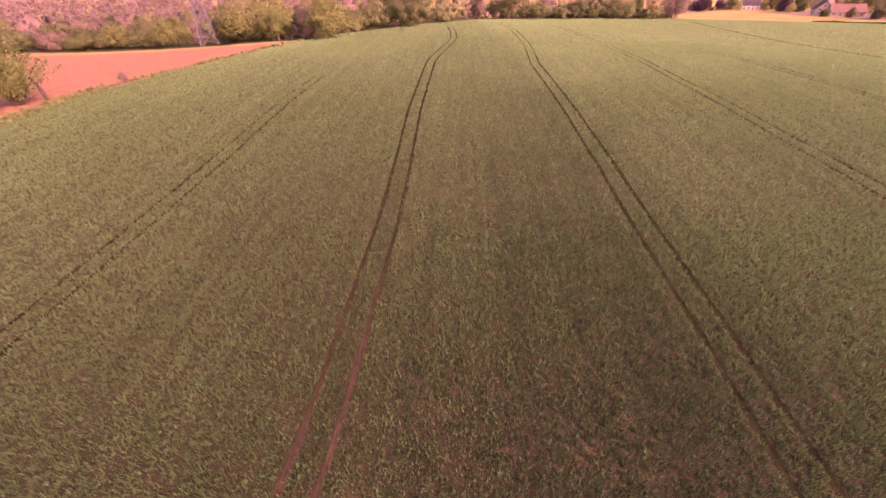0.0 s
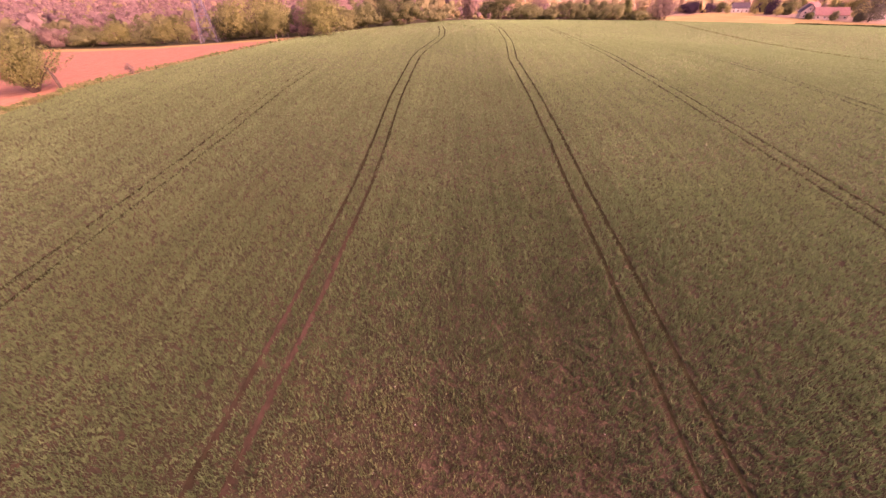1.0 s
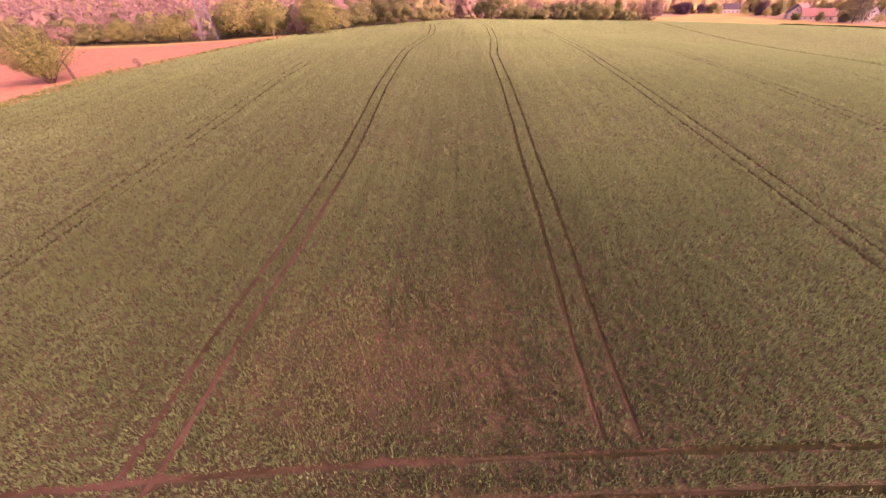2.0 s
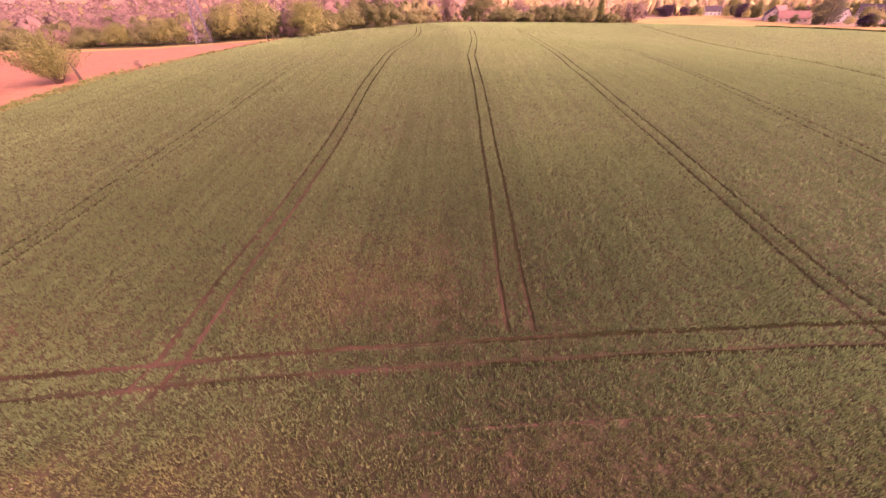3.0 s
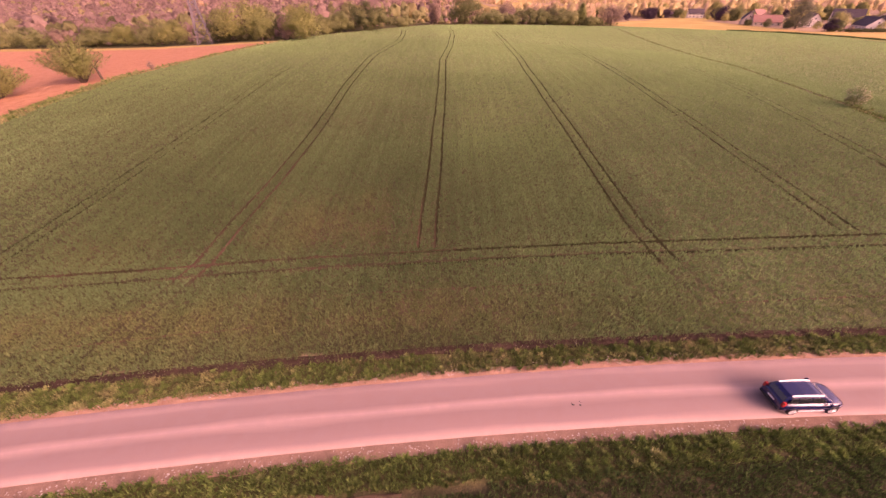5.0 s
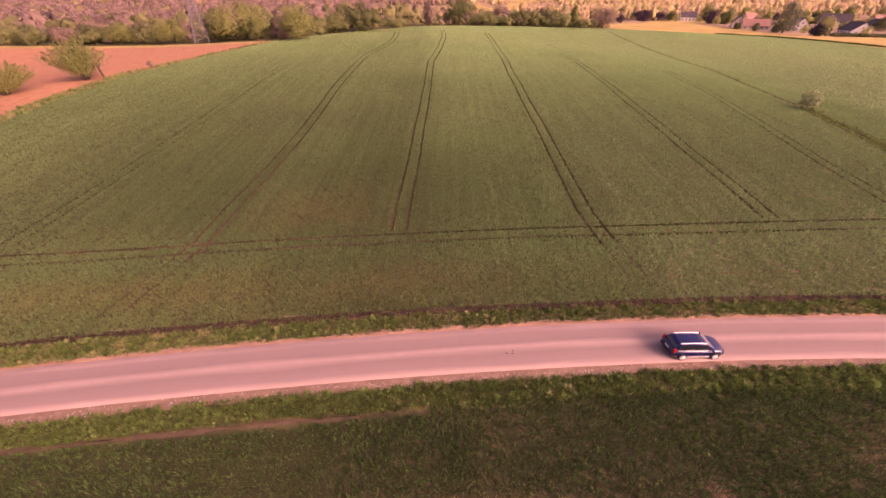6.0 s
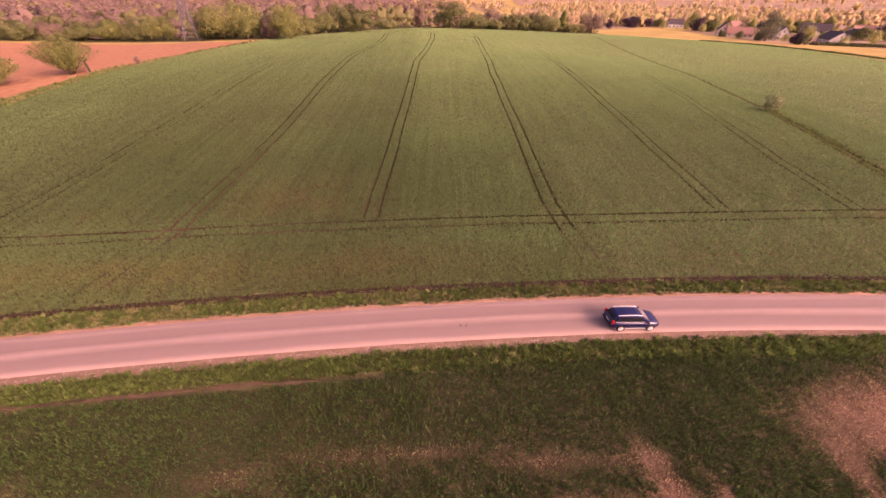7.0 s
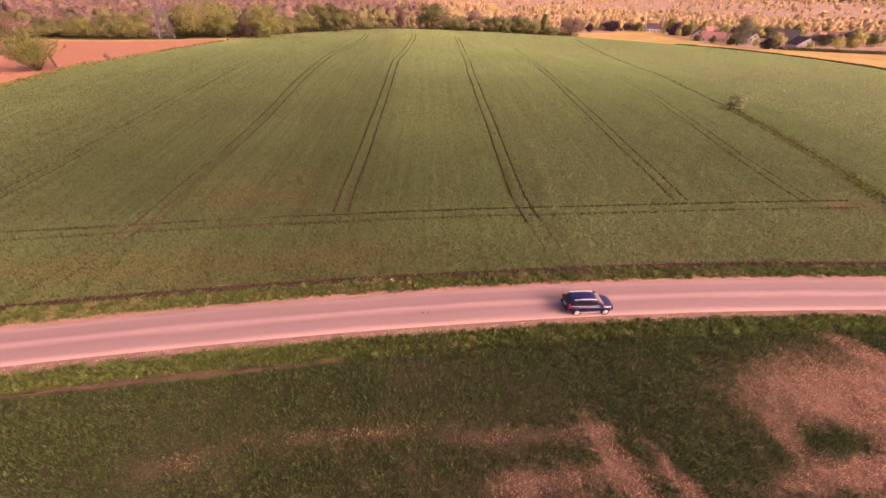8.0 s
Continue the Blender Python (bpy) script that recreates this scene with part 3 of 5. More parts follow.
def crop_here(x, y, gap):
    thin = bareness(x, y)
    d = rut_distance(x, y)
    faint = (y < -10.6) & (x < 46) | (y > 88)
    return in_field(x, y) & (d > np.where(faint, 0.75 * gap, gap)) & (rng.uniform(0, 1, x.shape) > 0.22 * thin) & (np.abs(x - along(GREEN_LANE, y)) > np.where(y < 36, 1.15, 0.8))


def crop_tone(x, y):
    return np.clip(0.55 * bareness(x, y) + 0.34 * np.clip((-9.5 - y) / 8, 0, 1) + np.where(y < 60, 0.4, 0.25) * (cloudy(x, y, 30, 90) - 0.45) + 0.3 * (cloudy(x * 3.0, y * 0.08, 1.6, 91) - 0.5), 0, 1)


STANDS = (
    # zone, plants a square metre, height, leaf half-width, clear of the ruts, share of the zone, vigour, upright
    ((-34, 48, -24, 34), 52.0, 0.3, 0.03, 0.21, near_share, 0.2, 0.8),
    ((-72, 128, -24, 80), 19.0, 0.28, 0.046, 0.18, lambda a, b: (1 - near_share(a, b)) * middle_share(a, b), 0.1, 1.0),
    ((-72, 140, -24, 150), 7.0, 0.25, 0.07, 0.2, lambda a, b: (1 - near_share(a, b)) * (1 - middle_share(a, b)) * far_share(a, b), 0.06, 1.3),
    ((-72, 320, -24, 305), 2.0, 0.25, 0.115, 0.22, lambda a, b: 1 - np.maximum(far_share(a, b), near_share(a, b)), 0.05, 1.7),
)
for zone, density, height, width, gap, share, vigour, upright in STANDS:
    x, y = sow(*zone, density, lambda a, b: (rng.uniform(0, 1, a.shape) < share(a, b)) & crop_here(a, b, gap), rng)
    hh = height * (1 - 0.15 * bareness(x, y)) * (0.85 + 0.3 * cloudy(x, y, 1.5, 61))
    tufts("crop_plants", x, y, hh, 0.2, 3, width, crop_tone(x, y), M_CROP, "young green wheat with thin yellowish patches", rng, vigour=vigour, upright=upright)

x, y = sow(-34, 84, -52, -28, 56, lambda a, b: (b < road_y(a) - np.where(a < 20, 5.5, 4.8) + 0.7 * (cloudy(a, b, 3, 66) - 0.5)) & (rng.uniform(0, 1, a.shape) > 0.42 * bareness(a, b)), rng)
tufts("crop_plants", x, y, 0.3 * (1 - 0.5 * bareness(x, y)) * (0.75 + 0.5 * cloudy(x, y, 1.5, 62)), 0.2, 3, 0.034, np.clip(1.3 * bareness(x, y) - 0.1, 0, 1), M_CROP_DARK, "dark green young crop with bare tan patches", rng, vigour=0.5)


def verge_here(a, b):
    d = b - road_y(a)
    wild = 0.5 * (cloudy(a, b, 2.0, 77) - 0.5)
    return (((d > 2.5 + wild) & (d < furrow_offset(a) - 0.3)) | ((d < -2.95 + wild) & (d > -4.9 + wild)))


x, y = sow(-75, 125, -48, -18, 44, verge_here, rng)
north = y > road_y(x)
tone = np.where(north, 0.1 + 1.7 * (cloudy(x, y, 1.3, 78) - 0.42), 0.7 * (cloudy(x, y, 2.5, 79) - 0.4))
hh = np.where(north, 0.26, 0.3) * (0.1 + 1.7 * cloudy(x, y, 1.1, 80))
tufts("verge_grass", x, y, hh, 0.25, 5, 0.035, np.clip(tone, 0, 1), M_VERGE, "tussocky roadside grass, green with dry blades", rng, "grass", vigour=0.45)


def tussocks(x, y, radius, tone, label):
    """Domed clumps of long arching blades; each clump has its own tone and depth of colour."""
    n, blades = len(x), 46
    turn, rise = rng.uniform(0, 2 * np.pi, (n, blades)), rng.uniform(0.15, 1.0, (n, blades)) ** 0.7
    out = np.sqrt(np.clip(1 - rise * rise, 0, 1)) * rng.uniform(0.6, 1.2, (n, blades))
    dx, dy = np.cos(turn), np.sin(turn)
    r = radius[:, None]
    z = land(x, y)[:, None] - 0.02
    bx, by = x[:, None] + dx * r * 0.25 * out, y[:, None] + dy * r * 0.25 * out
    w = 0.03 + 0.05 * r * rng.uniform(0.5, 1.2, (n, blades))
    tri = np.empty((n, blades, 3, 3))
    tri[:, :, 0] = np.stack([bx - dy * w, by + dx * w, z + 0 * bx], -1)
    tri[:, :, 1] = np.stack([bx + dy * w, by - dx * w, z + 0 * bx], -1)
    tri[:, :, 2] = np.stack([x[:, None] + dx * r * out, y[:, None] + dy * r * out, z + r * 1.15 * rise], -1)
    v = tri.reshape(-1, 3)
    me = quick_mesh("grass_tussocks", v, np.arange(len(v)).reshape(-1, 3), M_VERGE)
    value_layer(me, "tone", np.repeat(tone, blades * 3))
    value_layer(me, "vigour", np.repeat(rng.uniform(0.65, 1.6, n), blades * 3))
    tagged(new("grass_tussocks", me), label, "grass", kind="stuff")


x, y = sow(-60, 112, -40, -18, 2.4, lambda a, b: verge_here(a, b) & (b > road_y(a)), rng)
tussocks(x, y, rng.uniform(0.2, 0.46, len(x)), np.clip(rng.normal(0.22, 0.22, len(x)) + 0.6 * (cloudy(x, y, 5, 68) - 0.5), 0, 0.95), "rough grass tussocks, some green, some bleached, beside the lane")
x, y = sow(-40, 112, -44, -25, 1.9, lambda a, b: verge_here(a, b) & (b < road_y(a)), rng)
tussocks(x, y, rng.uniform(0.22, 0.5, len(x)), np.clip(rng.normal(0.02, 0.2, len(x)), 0, 0.8), "lush green grass tussocks along the near side of the lane")
x, y = sow(86, 112, -20, 40, 0.5, lambda a, b: np.abs(a - along(GREEN_LANE, b) - 1.5) < 0.9 + 0.8 * (cloudy(a, b, 4, 69) - 0.5), rng)
tussocks(x, y, rng.uniform(0.25, 0.6, len(x)), np.clip(rng.normal(0.2, 0.3, len(x)), 0, 0.9), "dark weedy tussocks beside the rough lane")
x, y = sow(88, 165, -20, 262, 9.0, lambda a, b: (np.abs(a - along(GREEN_LANE, b)) < np.where(b < 36, 1.6, 0.75)) & (rut_distance(a, b) > 0.22) & (rng.uniform(0, 1, a.shape) < np.where(b < 36, 0.8, 0.35)), rng)
tufts("verge_grass", x, y, 0.4 * (0.3 + 1.4 * cloudy(x, y, 2, 81)), 0.3, 5, 0.06, np.clip(0.6 * (cloudy(x, y, 4, 82) - 0.2), 0, 1), M_VERGE, "weedy grass strip between two fields", rng, "grass")
x, y = sow(-84, -45, -20, 150, 9.0, lambda a, b: (np.abs(a - along(FIELD_EDGE, b) + 1.2) < np.where(b < 75, 1.7, 0.8) + 2.6 * (cloudy(a, b, 6, 83) - 0.5)), rng)
tufts("verge_grass", x, y, 0.55 * (0.4 + cloudy(x, y, 3, 84)), 0.35, 5, 0.08, np.clip(0.35 + 1.2 * (cloudy(x, y, 3, 85) - 0.38), 0, 1), M_VERGE, "weedy grass margin beside the red field", rng, "grass", vigour=0.45)
x, y = sow(-84, -45, 20, 140, 0.35, lambda a, b: (np.abs(a - along(FIELD_EDGE, b) + 1.4) < np.where(b < 80, 2.4, 1.2)), rng)
tussocks(x, y, rng.uniform(0.4, 0.95, len(x)), np.clip(rng.normal(0.3, 0.3, len(x)), 0, 0.9), "brambly tussocks on the margin of the red field")


BANK = ((262, 294), (294, 284), (308, 268), (318, 246), (325, 215), (322, 180), (308, 150), (290, 120))
bank = np.array(BANK, float)
t = np.sort(rng.uniform(0, len(bank) - 1, 5200))
x = np.interp(t, np.arange(len(bank)), bank[:, 0]) + rng.normal(0, 0.7, len(t))
y = np.interp(t, np.arange(len(bank)), bank[:, 1]) + rng.normal(0, 0.7, len(t))
tufts("bank_grass", x, y, 1.1 * (0.6 + 0.6 * cloudy(x, y, 8, 87)), 0.5, 5, 0.2, 0 * x, M_CROP_DARK, "dark rough grass bank between crop and stubble", rng, "grass")


def pebbles(name, x, y, size, material, label):
    """Loose stones: small uneven lumps in one mesh."""
    n = len(x)
    unit = np.array([(1, 0, 0), (-1, 0, 0), (0, 1, 0), (0, -1, 0), (0, 0, 1), (0, 0, -1)], float)
    f = np.array([(0, 2, 4), (2, 1, 4), (1, 3, 4), (3, 0, 4), (2, 0, 5), (1, 2, 5), (3, 1, 5), (0, 3, 5)])
    s = size * rng.uniform(0.5, 1.6, (n, 1, 1)) * rng.uniform(0.6, 1.2, (n, 6, 1))
    v = unit[None] * s * np.array([1, 1, 0.6]) + np.stack([x, y, land(x, y) + 0.05], 1)[:, None]
    me = quick_mesh(name, v.reshape(-1, 3), (f[None] + 6 * np.arange(n)[:, None, None]).reshape(-1, 3), material)
    tagged(new(name, me), label, "stones", kind="stuff")


M_PEBBLE = plain("pale_stone", (0.3, 0.25, 0.21), (0.6, 0.53, 0.46), 0.85, 2.0, 0.2)
x = rng.uniform(-40, 110, 420)
pebbles("field_stones", x, road_y(x) + furrow_offset(x) + rng.normal(0, 0.28, 420), 0.036, M_PEBBLE, "pale stones turned up in the furrow")
x = rng.uniform(-40, 110, 2400)
pebbles("soil_clods", x, road_y(x) + furrow_offset(x) + rng.normal(0, 0.24, 2400), 0.085, M_DITCH, "dark reddish clods turned up along the furrow")
x = rng.uniform(-40, 110, 2600)
pebbles("field_stones", x, road_y(x) + rng.choice([-2.75, 2.75], 2600) + rng.normal(0, 0.2, 2600), 0.05, M_PEBBLE, "loose gravel along the edges of the lane")
x, y = sow(-40, 90, -50, 8, 0.14, lambda a, b: (bareness(a, b) > 0.35) & (np.abs(b - road_y(a)) > 4.8), rng)
pebbles("field_stones", x, y, 0.04, M_PEBBLE, "pale stones scattered on the thin patches")


# ---- trees ----
def make_tree(height, width, kind, seed, trunk=0.18, leaves=2600, leaf=0.5, bark=None, clumps=46, slim=1.0, flare=0.0):
    """A tree: tapered trunk with limbs, and a crown of many small leaves in uneven clumps."""
    r = np.random.default_rng(seed)
    thing = new("tree")
    foot = height * trunk
    half = width / 2
    mid_z, half_z = (height + foot) / 2, (height - foot) / 2
    dirs = r.normal(size=(clumps, 3))
    dirs /= np.linalg.norm(dirs, axis=1)[:, None]
    far = r.uniform(0.25, 0.82, clumps) ** 0.7
    centre = dirs * far[:, None] * np.array([half, half, half_z]) * 0.9
    centre[:, 2] += mid_z
    taper = 1 - 0.35 * np.clip((centre[:, 2] - mid_z) / half_z, -0.3, 1)
    centre[:, :2] *= taper[:, None]
    size = r.uniform(0.2, 0.36, clumps) * min(half, half_z * 1.2)
    bm = bmesh.new()
    thick = 0.028 * height
    top = Vector((r.normal() * 0.03 * height, r.normal() * 0.03 * height, mid_z + 0.35 * half_z))
    fork = Vector((top.x * 0.3, top.y * 0.3, foot + 0.25 * half_z))
    add_bar(bm, (0, 0, -0.4), fork, thick, 7, thick * 0.7)
    add_bar(bm, fork, top, thick * 0.7, 6, thick * 0.2)
    for c in centre[:14]:
        a = fork.lerp(top, float(r.uniform(0, 0.7)))
        b = Vector(c)
        bend = a.lerp(b, 0.5) + Vector((0, 0, 0.06 * height))
        add_bar(bm, a, bend, thick * 0.32, 5, thick * 0.2)
        add_bar(bm, bend, b, thick * 0.2, 4, thick * 0.06)
    part("trunk", bm, bark or M_BARK, thing, "bark trunk with forking limbs")
    pick = r.integers(0, clumps, leaves)
    d = r.normal(size=(leaves, 3))
    d /= np.linalg.norm(d, axis=1)[:, None]
    p = centre[pick] + d * (size[pick] * r.uniform(0.35, 1.0, leaves) ** 0.5)[:, None] * np.array([1, 1, 0.8 * slim])
    p[:, 2] = np.maximum(p[:, 2], foot * 0.4 + 0.1)
    p[:, :2] *= half / np.percentile(np.abs(p[:, :2]), 98)
    low, high = np.percentile(p[:, 2], (1, 99.5))
    p[:, 2] = foot * 0.5 + (p[:, 2] - low) * (height - foot * 0.5) / (high - low)
    if flare:
        rel = np.clip(p[:, 2] / height, 0, 1)
        p[:, :2] *= (1 - flare + flare * rel ** 0.9 * 1.3)[:, None]
    soft = (p - np.array([0, 0, mid_z - 0.35 * half_z])) / np.array([half, half, half_z]) + 0.75 * d + np.array([0, 0, 0.4])
    soft /= np.linalg.norm(soft, axis=1)[:, None]
    nrm = soft + r.normal(size=(leaves, 3)) * 0.33
    nrm /= np.linalg.norm(nrm, axis=1)[:, None]
    side = np.cross(nrm, r.normal(size=(leaves, 3)))
    side /= np.linalg.norm(side, axis=1)[:, None]
    up = np.cross(nrm, side)
    s = leaf * r.uniform(0.6, 1.3, leaves)[:, None]
    v = np.stack([p - side * s * 0.6 - up * s * 0.35, p + side * s * 0.6 - up * s * 0.3, p + up * s * 0.7], 1).reshape(-1, 3)
    me = quick_mesh("crown", v, np.arange(len(v)).reshape(-1, 3), LEAVES[kind], normals=np.repeat(soft, 3, 0))
    crown = new("crown", me)
    crown.parent = thing
    return thing


def fan_shrub(x, y, height, width, kind, seed, label, stems=110, leaves=150, leaf=0.22):
    """A vase-shaped shrub: stems fan out from one stool, feathery with leaves towards their tips."""
    r = np.random.default_rng(seed)
    thing = new("shrub")
    thing.matrix_basis = pose(x, y, ground_at(x, y) - 0.05)
    bm = bmesh.new()
    at, out = [], []
    for i in range(stems):
        turn, open_out = r.uniform(0, 2 * np.pi), r.uniform(0.05, 1.0) ** 0.6
        tall = height * (1.02 - 0.42 * open_out ** 2) * r.uniform(0.72, 1.08)
        side = np.array([math.cos(turn), math.sin(turn)]) * width / 2 * open_out * r.uniform(0.8, 1.1)
        path = [np.array([side[0] * (0.08 + 0.92 * u ** 1.15), side[1] * (0.08 + 0.92 * u ** 1.15), tall * (u ** 0.85)]) for u in (0.0, 0.35, 0.7, 1.0)]
        if i < 46:
            for a, b, k in zip(path, path[1:], (0.09, 0.06, 0.035)):
                add_bar(bm, a, b, k, 4, k * 0.65)
        u = r.uniform(0.16, 1.0, leaves) ** 0.8
        p = np.stack([side[0] * (0.08 + 0.92 * u ** 1.15), side[1] * (0.08 + 0.92 * u ** 1.15), tall * u ** 0.85], 1)
        d = r.normal(size=(leaves, 3))
        d /= np.linalg.norm(d, axis=1)[:, None]
        p = p + d * (0.16 + 0.1 * height * np.sin(np.pi * np.clip(u, 0, 0.94)) * r.uniform(0.3, 1.0, leaves))[:, None]
        at.append(p)
        out.append(0.7 * d + np.array([side[0] / width, side[1] / width, 0.1 + 0.6 * open_out]) * 1.2)
    part("trunk", bm, M_BARK, thing, "many thin forking stems")
    p, soft = np.concatenate(at), np.concatenate(out)
    p[:, 2] = np.maximum(p[:, 2], 0.15)
    soft /= np.linalg.norm(soft, axis=1)[:, None]
    nrm = soft + r.normal(size=p.shape) * 0.4
    nrm /= np.linalg.norm(nrm, axis=1)[:, None]
    side = np.cross(nrm, r.normal(size=p.shape))
    side /= np.linalg.norm(side, axis=1)[:, None]
    up = np.cross(nrm, side)
    k = leaf * r.uniform(0.6, 1.3, len(p))[:, None]
    v = np.stack([p - side * k * 0.6 - up * k * 0.35, p + side * k * 0.6 - up * k * 0.3, p + up * k * 0.7], 1).reshape(-1, 3)
    crown = new("crown", quick_mesh("crown", v, np.arange(len(v)).reshape(-1, 3), LEAVES[kind], normals=np.repeat(soft, 3, 0)))
    crown.parent = thing
    return tagged(thing, label, "shrub")


MODELS = {}


def plant(x, y, h, w, kind, label, category="tree", sort=0, trunk=0.18, group="", bark=None, leaves=7500, leaf=0.42, flare=0.0, clumps=64):
    """Places a tree or shrub of that height and width on the ground."""
    key = (kind, sort, trunk, leaves)
    spin = (x * 37.7 + y * 11.3) % 360
    at = pose(x, y, ground_at(x, y) - 0.05, 0, 0, spin)
    if key not in MODELS:
        leaf = max(leaf, 0.021 * max(w, h)) if leaf > 0.39 else leaf
        ob = make_tree(h, w, kind, len(MODELS) * 13 + 5, trunk, leaves, leaf, bark, clumps, flare=flare)
        MODELS[key] = (ob, h, w)
        ob.matrix_basis = at
        ob.name = category.replace(" ", "_")
    else:
        first, h0, w0 = MODELS[key]
        ob = copy_thing(first, at @ Matrix.Diagonal((w / w0, w / w0, h / h0, 1)))
    return tagged(ob, label, category, group)


G1 = "trees along the red field"
for x, y, h, w, kind, sort in ((-224, 197, 10.3, 12, "olive", 0), (-208, 197, 9.8, 17, "olive", 1), (-192, 199, 8.5, 13, "brown", 0), (-173, 196, 9.3, 17, "olive", 0),
                               (-155, 193, 10.5, 15, "bright", 0), (-137, 188, 10.6, 14, "olive", 1), (-121, 184, 11.2, 17, "bright", 1), (-92, 176, 9.1, 13, "dark", 0),
                               (-240, 203, 10, 14, "olive", 1), (-262, 206, 9, 15, "brown", 0), (-285, 210, 10, 16, "olive", 0), (-181, 206, 11, 14, "brown", 0), (-146, 202, 10, 13, "brown", 0)):
    plant(x, y, h, w, kind, {"olive": "rounded olive-green tree at the edge of the red field", "bright": "yellow-green spring tree at the edge of the red field",
                             "brown": "brownish tree barely in leaf behind the red field", "dark": "dark green tree beside the pylon"}[kind], sort=sort, trunk=0.08, group=G1)
G2 = "trees at the field corner"
for x, y, h, w, kind, sort, trunk in ((-78, 174, 17.5, 28, "bright", 2, 0.06), (-66, 164, 10.8, 14, "bright", 0, 0.1), (-50, 154, 9.1, 8, "brown", 1, 0.12), (-41, 149, 13.2, 15, "bright", 1, 0.06),
                                      (-37, 171, 8, 8, "olive", 2, 0.12), (-30, 176, 9.2, 12, "olive", 3, 0.12), (-16, 187, 12.5, 27, "dark", 2, 0.16), (-56, 166, 9, 9, "dark", 1, 0.12), (0, 212, 5.5, 13, "olive", 4, 0.06)):
    plant(x, y, h, w, kind, {"bright": "tall yellow-green willow-like tree at the field corner", "olive": "small olive-green tree on the field edge", "brown": "thin brownish tree on the field edge",
                             "dark": "spreading dark green oak with open branches"}[kind], sort=sort, trunk=trunk, group=G2)
G3 = "trees beyond the crest"
for x, y, h, w, kind, sort, trunk in ((19, 242, 13, 8, "brown", 2, 0.15), (43, 284, 18.5, 29, "dark", 3, 0.08), (66, 296, 10, 20, "olive", 5, 0.06), (92, 378, 18, 22, "brown", 3, 0.15), (97, 311, 11.4, 22, "dark", 4, 0.05), (84, 304, 7, 14, "olive", 6, 0.05),
                                      (110, 311, 10.6, 18, "olive", 6, 0.05), (121, 310, 11.8, 20, "dark", 5, 0.05), (134, 311, 11, 19, "olive", 7, 0.05), (152, 312, 7, 15, "olive", 5, 0.05), (174, 320, 15.5, 22, "brown", 4, 0.2), (55, 330, 9, 14, "brown", 5, 0.1)):
    plant(x, y, h, w, kind, {"brown": "purplish-brown bare-twigged tree beyond the field crest", "dark": "large dark green tree beyond the field crest", "olive": "round green bush beyond the field crest"}[kind], sort=sort, trunk=trunk, group=G3)
r_hedge = random.Random(8)
for x in range(58, 166, 6):
    y = 300 + 0.12 * (x - 60) + r_hedge.uniform(2, 9)
    kind, sort = r_hedge.choice((("dark", 4), ("olive", 5), ("olive", 6), ("dark", 5), ("brown", 5)))
    plant(x + r_hedge.uniform(-2, 2), y, r_hedge.uniform(4.0, 7.5), r_hedge.uniform(8, 14), kind, {"brown": "brownish bush in the hedge beyond the crest", "dark": "dark green bush in the hedge beyond the crest",
          "olive": "olive-green bush in the hedge beyond the crest"}[kind], "bush", sort=sort, trunk=0.05, group="hedge beyond the crest")
plant(145, 316, 15.6, 6.4, "bright", "slender tree with a pale sunlit trunk", sort=6, trunk=0.35, bark=M_PALEBARK)
G4 = "garden trees of the village"
for x, y, h, w, kind, sort, trunk in ((290, 488, 12, 17, "purple", 0, 0.05), (304, 498, 12.5, 18, "purple", 1, 0.05), (322, 500, 11, 18, "purple", 0, 0.05), (340, 503, 11, 17, "dark", 6, 0.05), (360, 449, 14.7, 15, "purple", 1, 0.08),
                                      (374, 443, 16, 16, "olive", 8, 0.1), (350, 330, 25, 21, "grey", 0, 0.02), (398, 372, 11, 13, "purple", 1, 0.08), (432, 352, 8, 10, "spring", 3, 0.1), (470, 352, 13, 16, "dark", 6, 0.08),
                                      (500, 350, 14, 18, "spring", 3, 0.1), (530, 360, 14, 18, "dark", 6, 0.08), (385, 400, 12, 14, "dark", 6, 0.08), (445, 420, 15, 16, "spring", 3, 0.1), (480, 430, 15, 18, "spring", 3, 0.1), (545, 400, 14, 16, "purple", 0, 0.08)):
    plant(x, y, h, w, kind, {"purple": "dark purple-leaved garden tree", "dark": "dark evergreen garden tree", "olive": "green garden tree among the houses", "grey": "tall grey-green willow beside the village houses",
                             "spring": "yellow-green garden tree among the houses"}[kind], sort=sort, trunk=trunk, group=G4)
for x, y, h in ((382, 486, 15), (398, 520, 17), (436, 500, 16), (452, 478, 13), (474, 470, 17), (492, 456, 14), (510, 448, 16), (534, 452, 15), (548, 470, 17), (582, 462, 16), (602, 440, 15), (570, 404, 13), (318, 540, 16), (345, 548, 15)):
    plant(x, y, h, h * 0.72, "spring", "tall yellow-green spring tree behind the houses", sort=3, trunk=0.1, group="spring trees behind the village")
HOUSES = ((354, 372), (352, 394), (386, 356), (470, 406), (408, 320), (520, 404), (478, 366), (365, 507), (420, 470), (560, 436))
r_garden = random.Random(4)
placed = 0
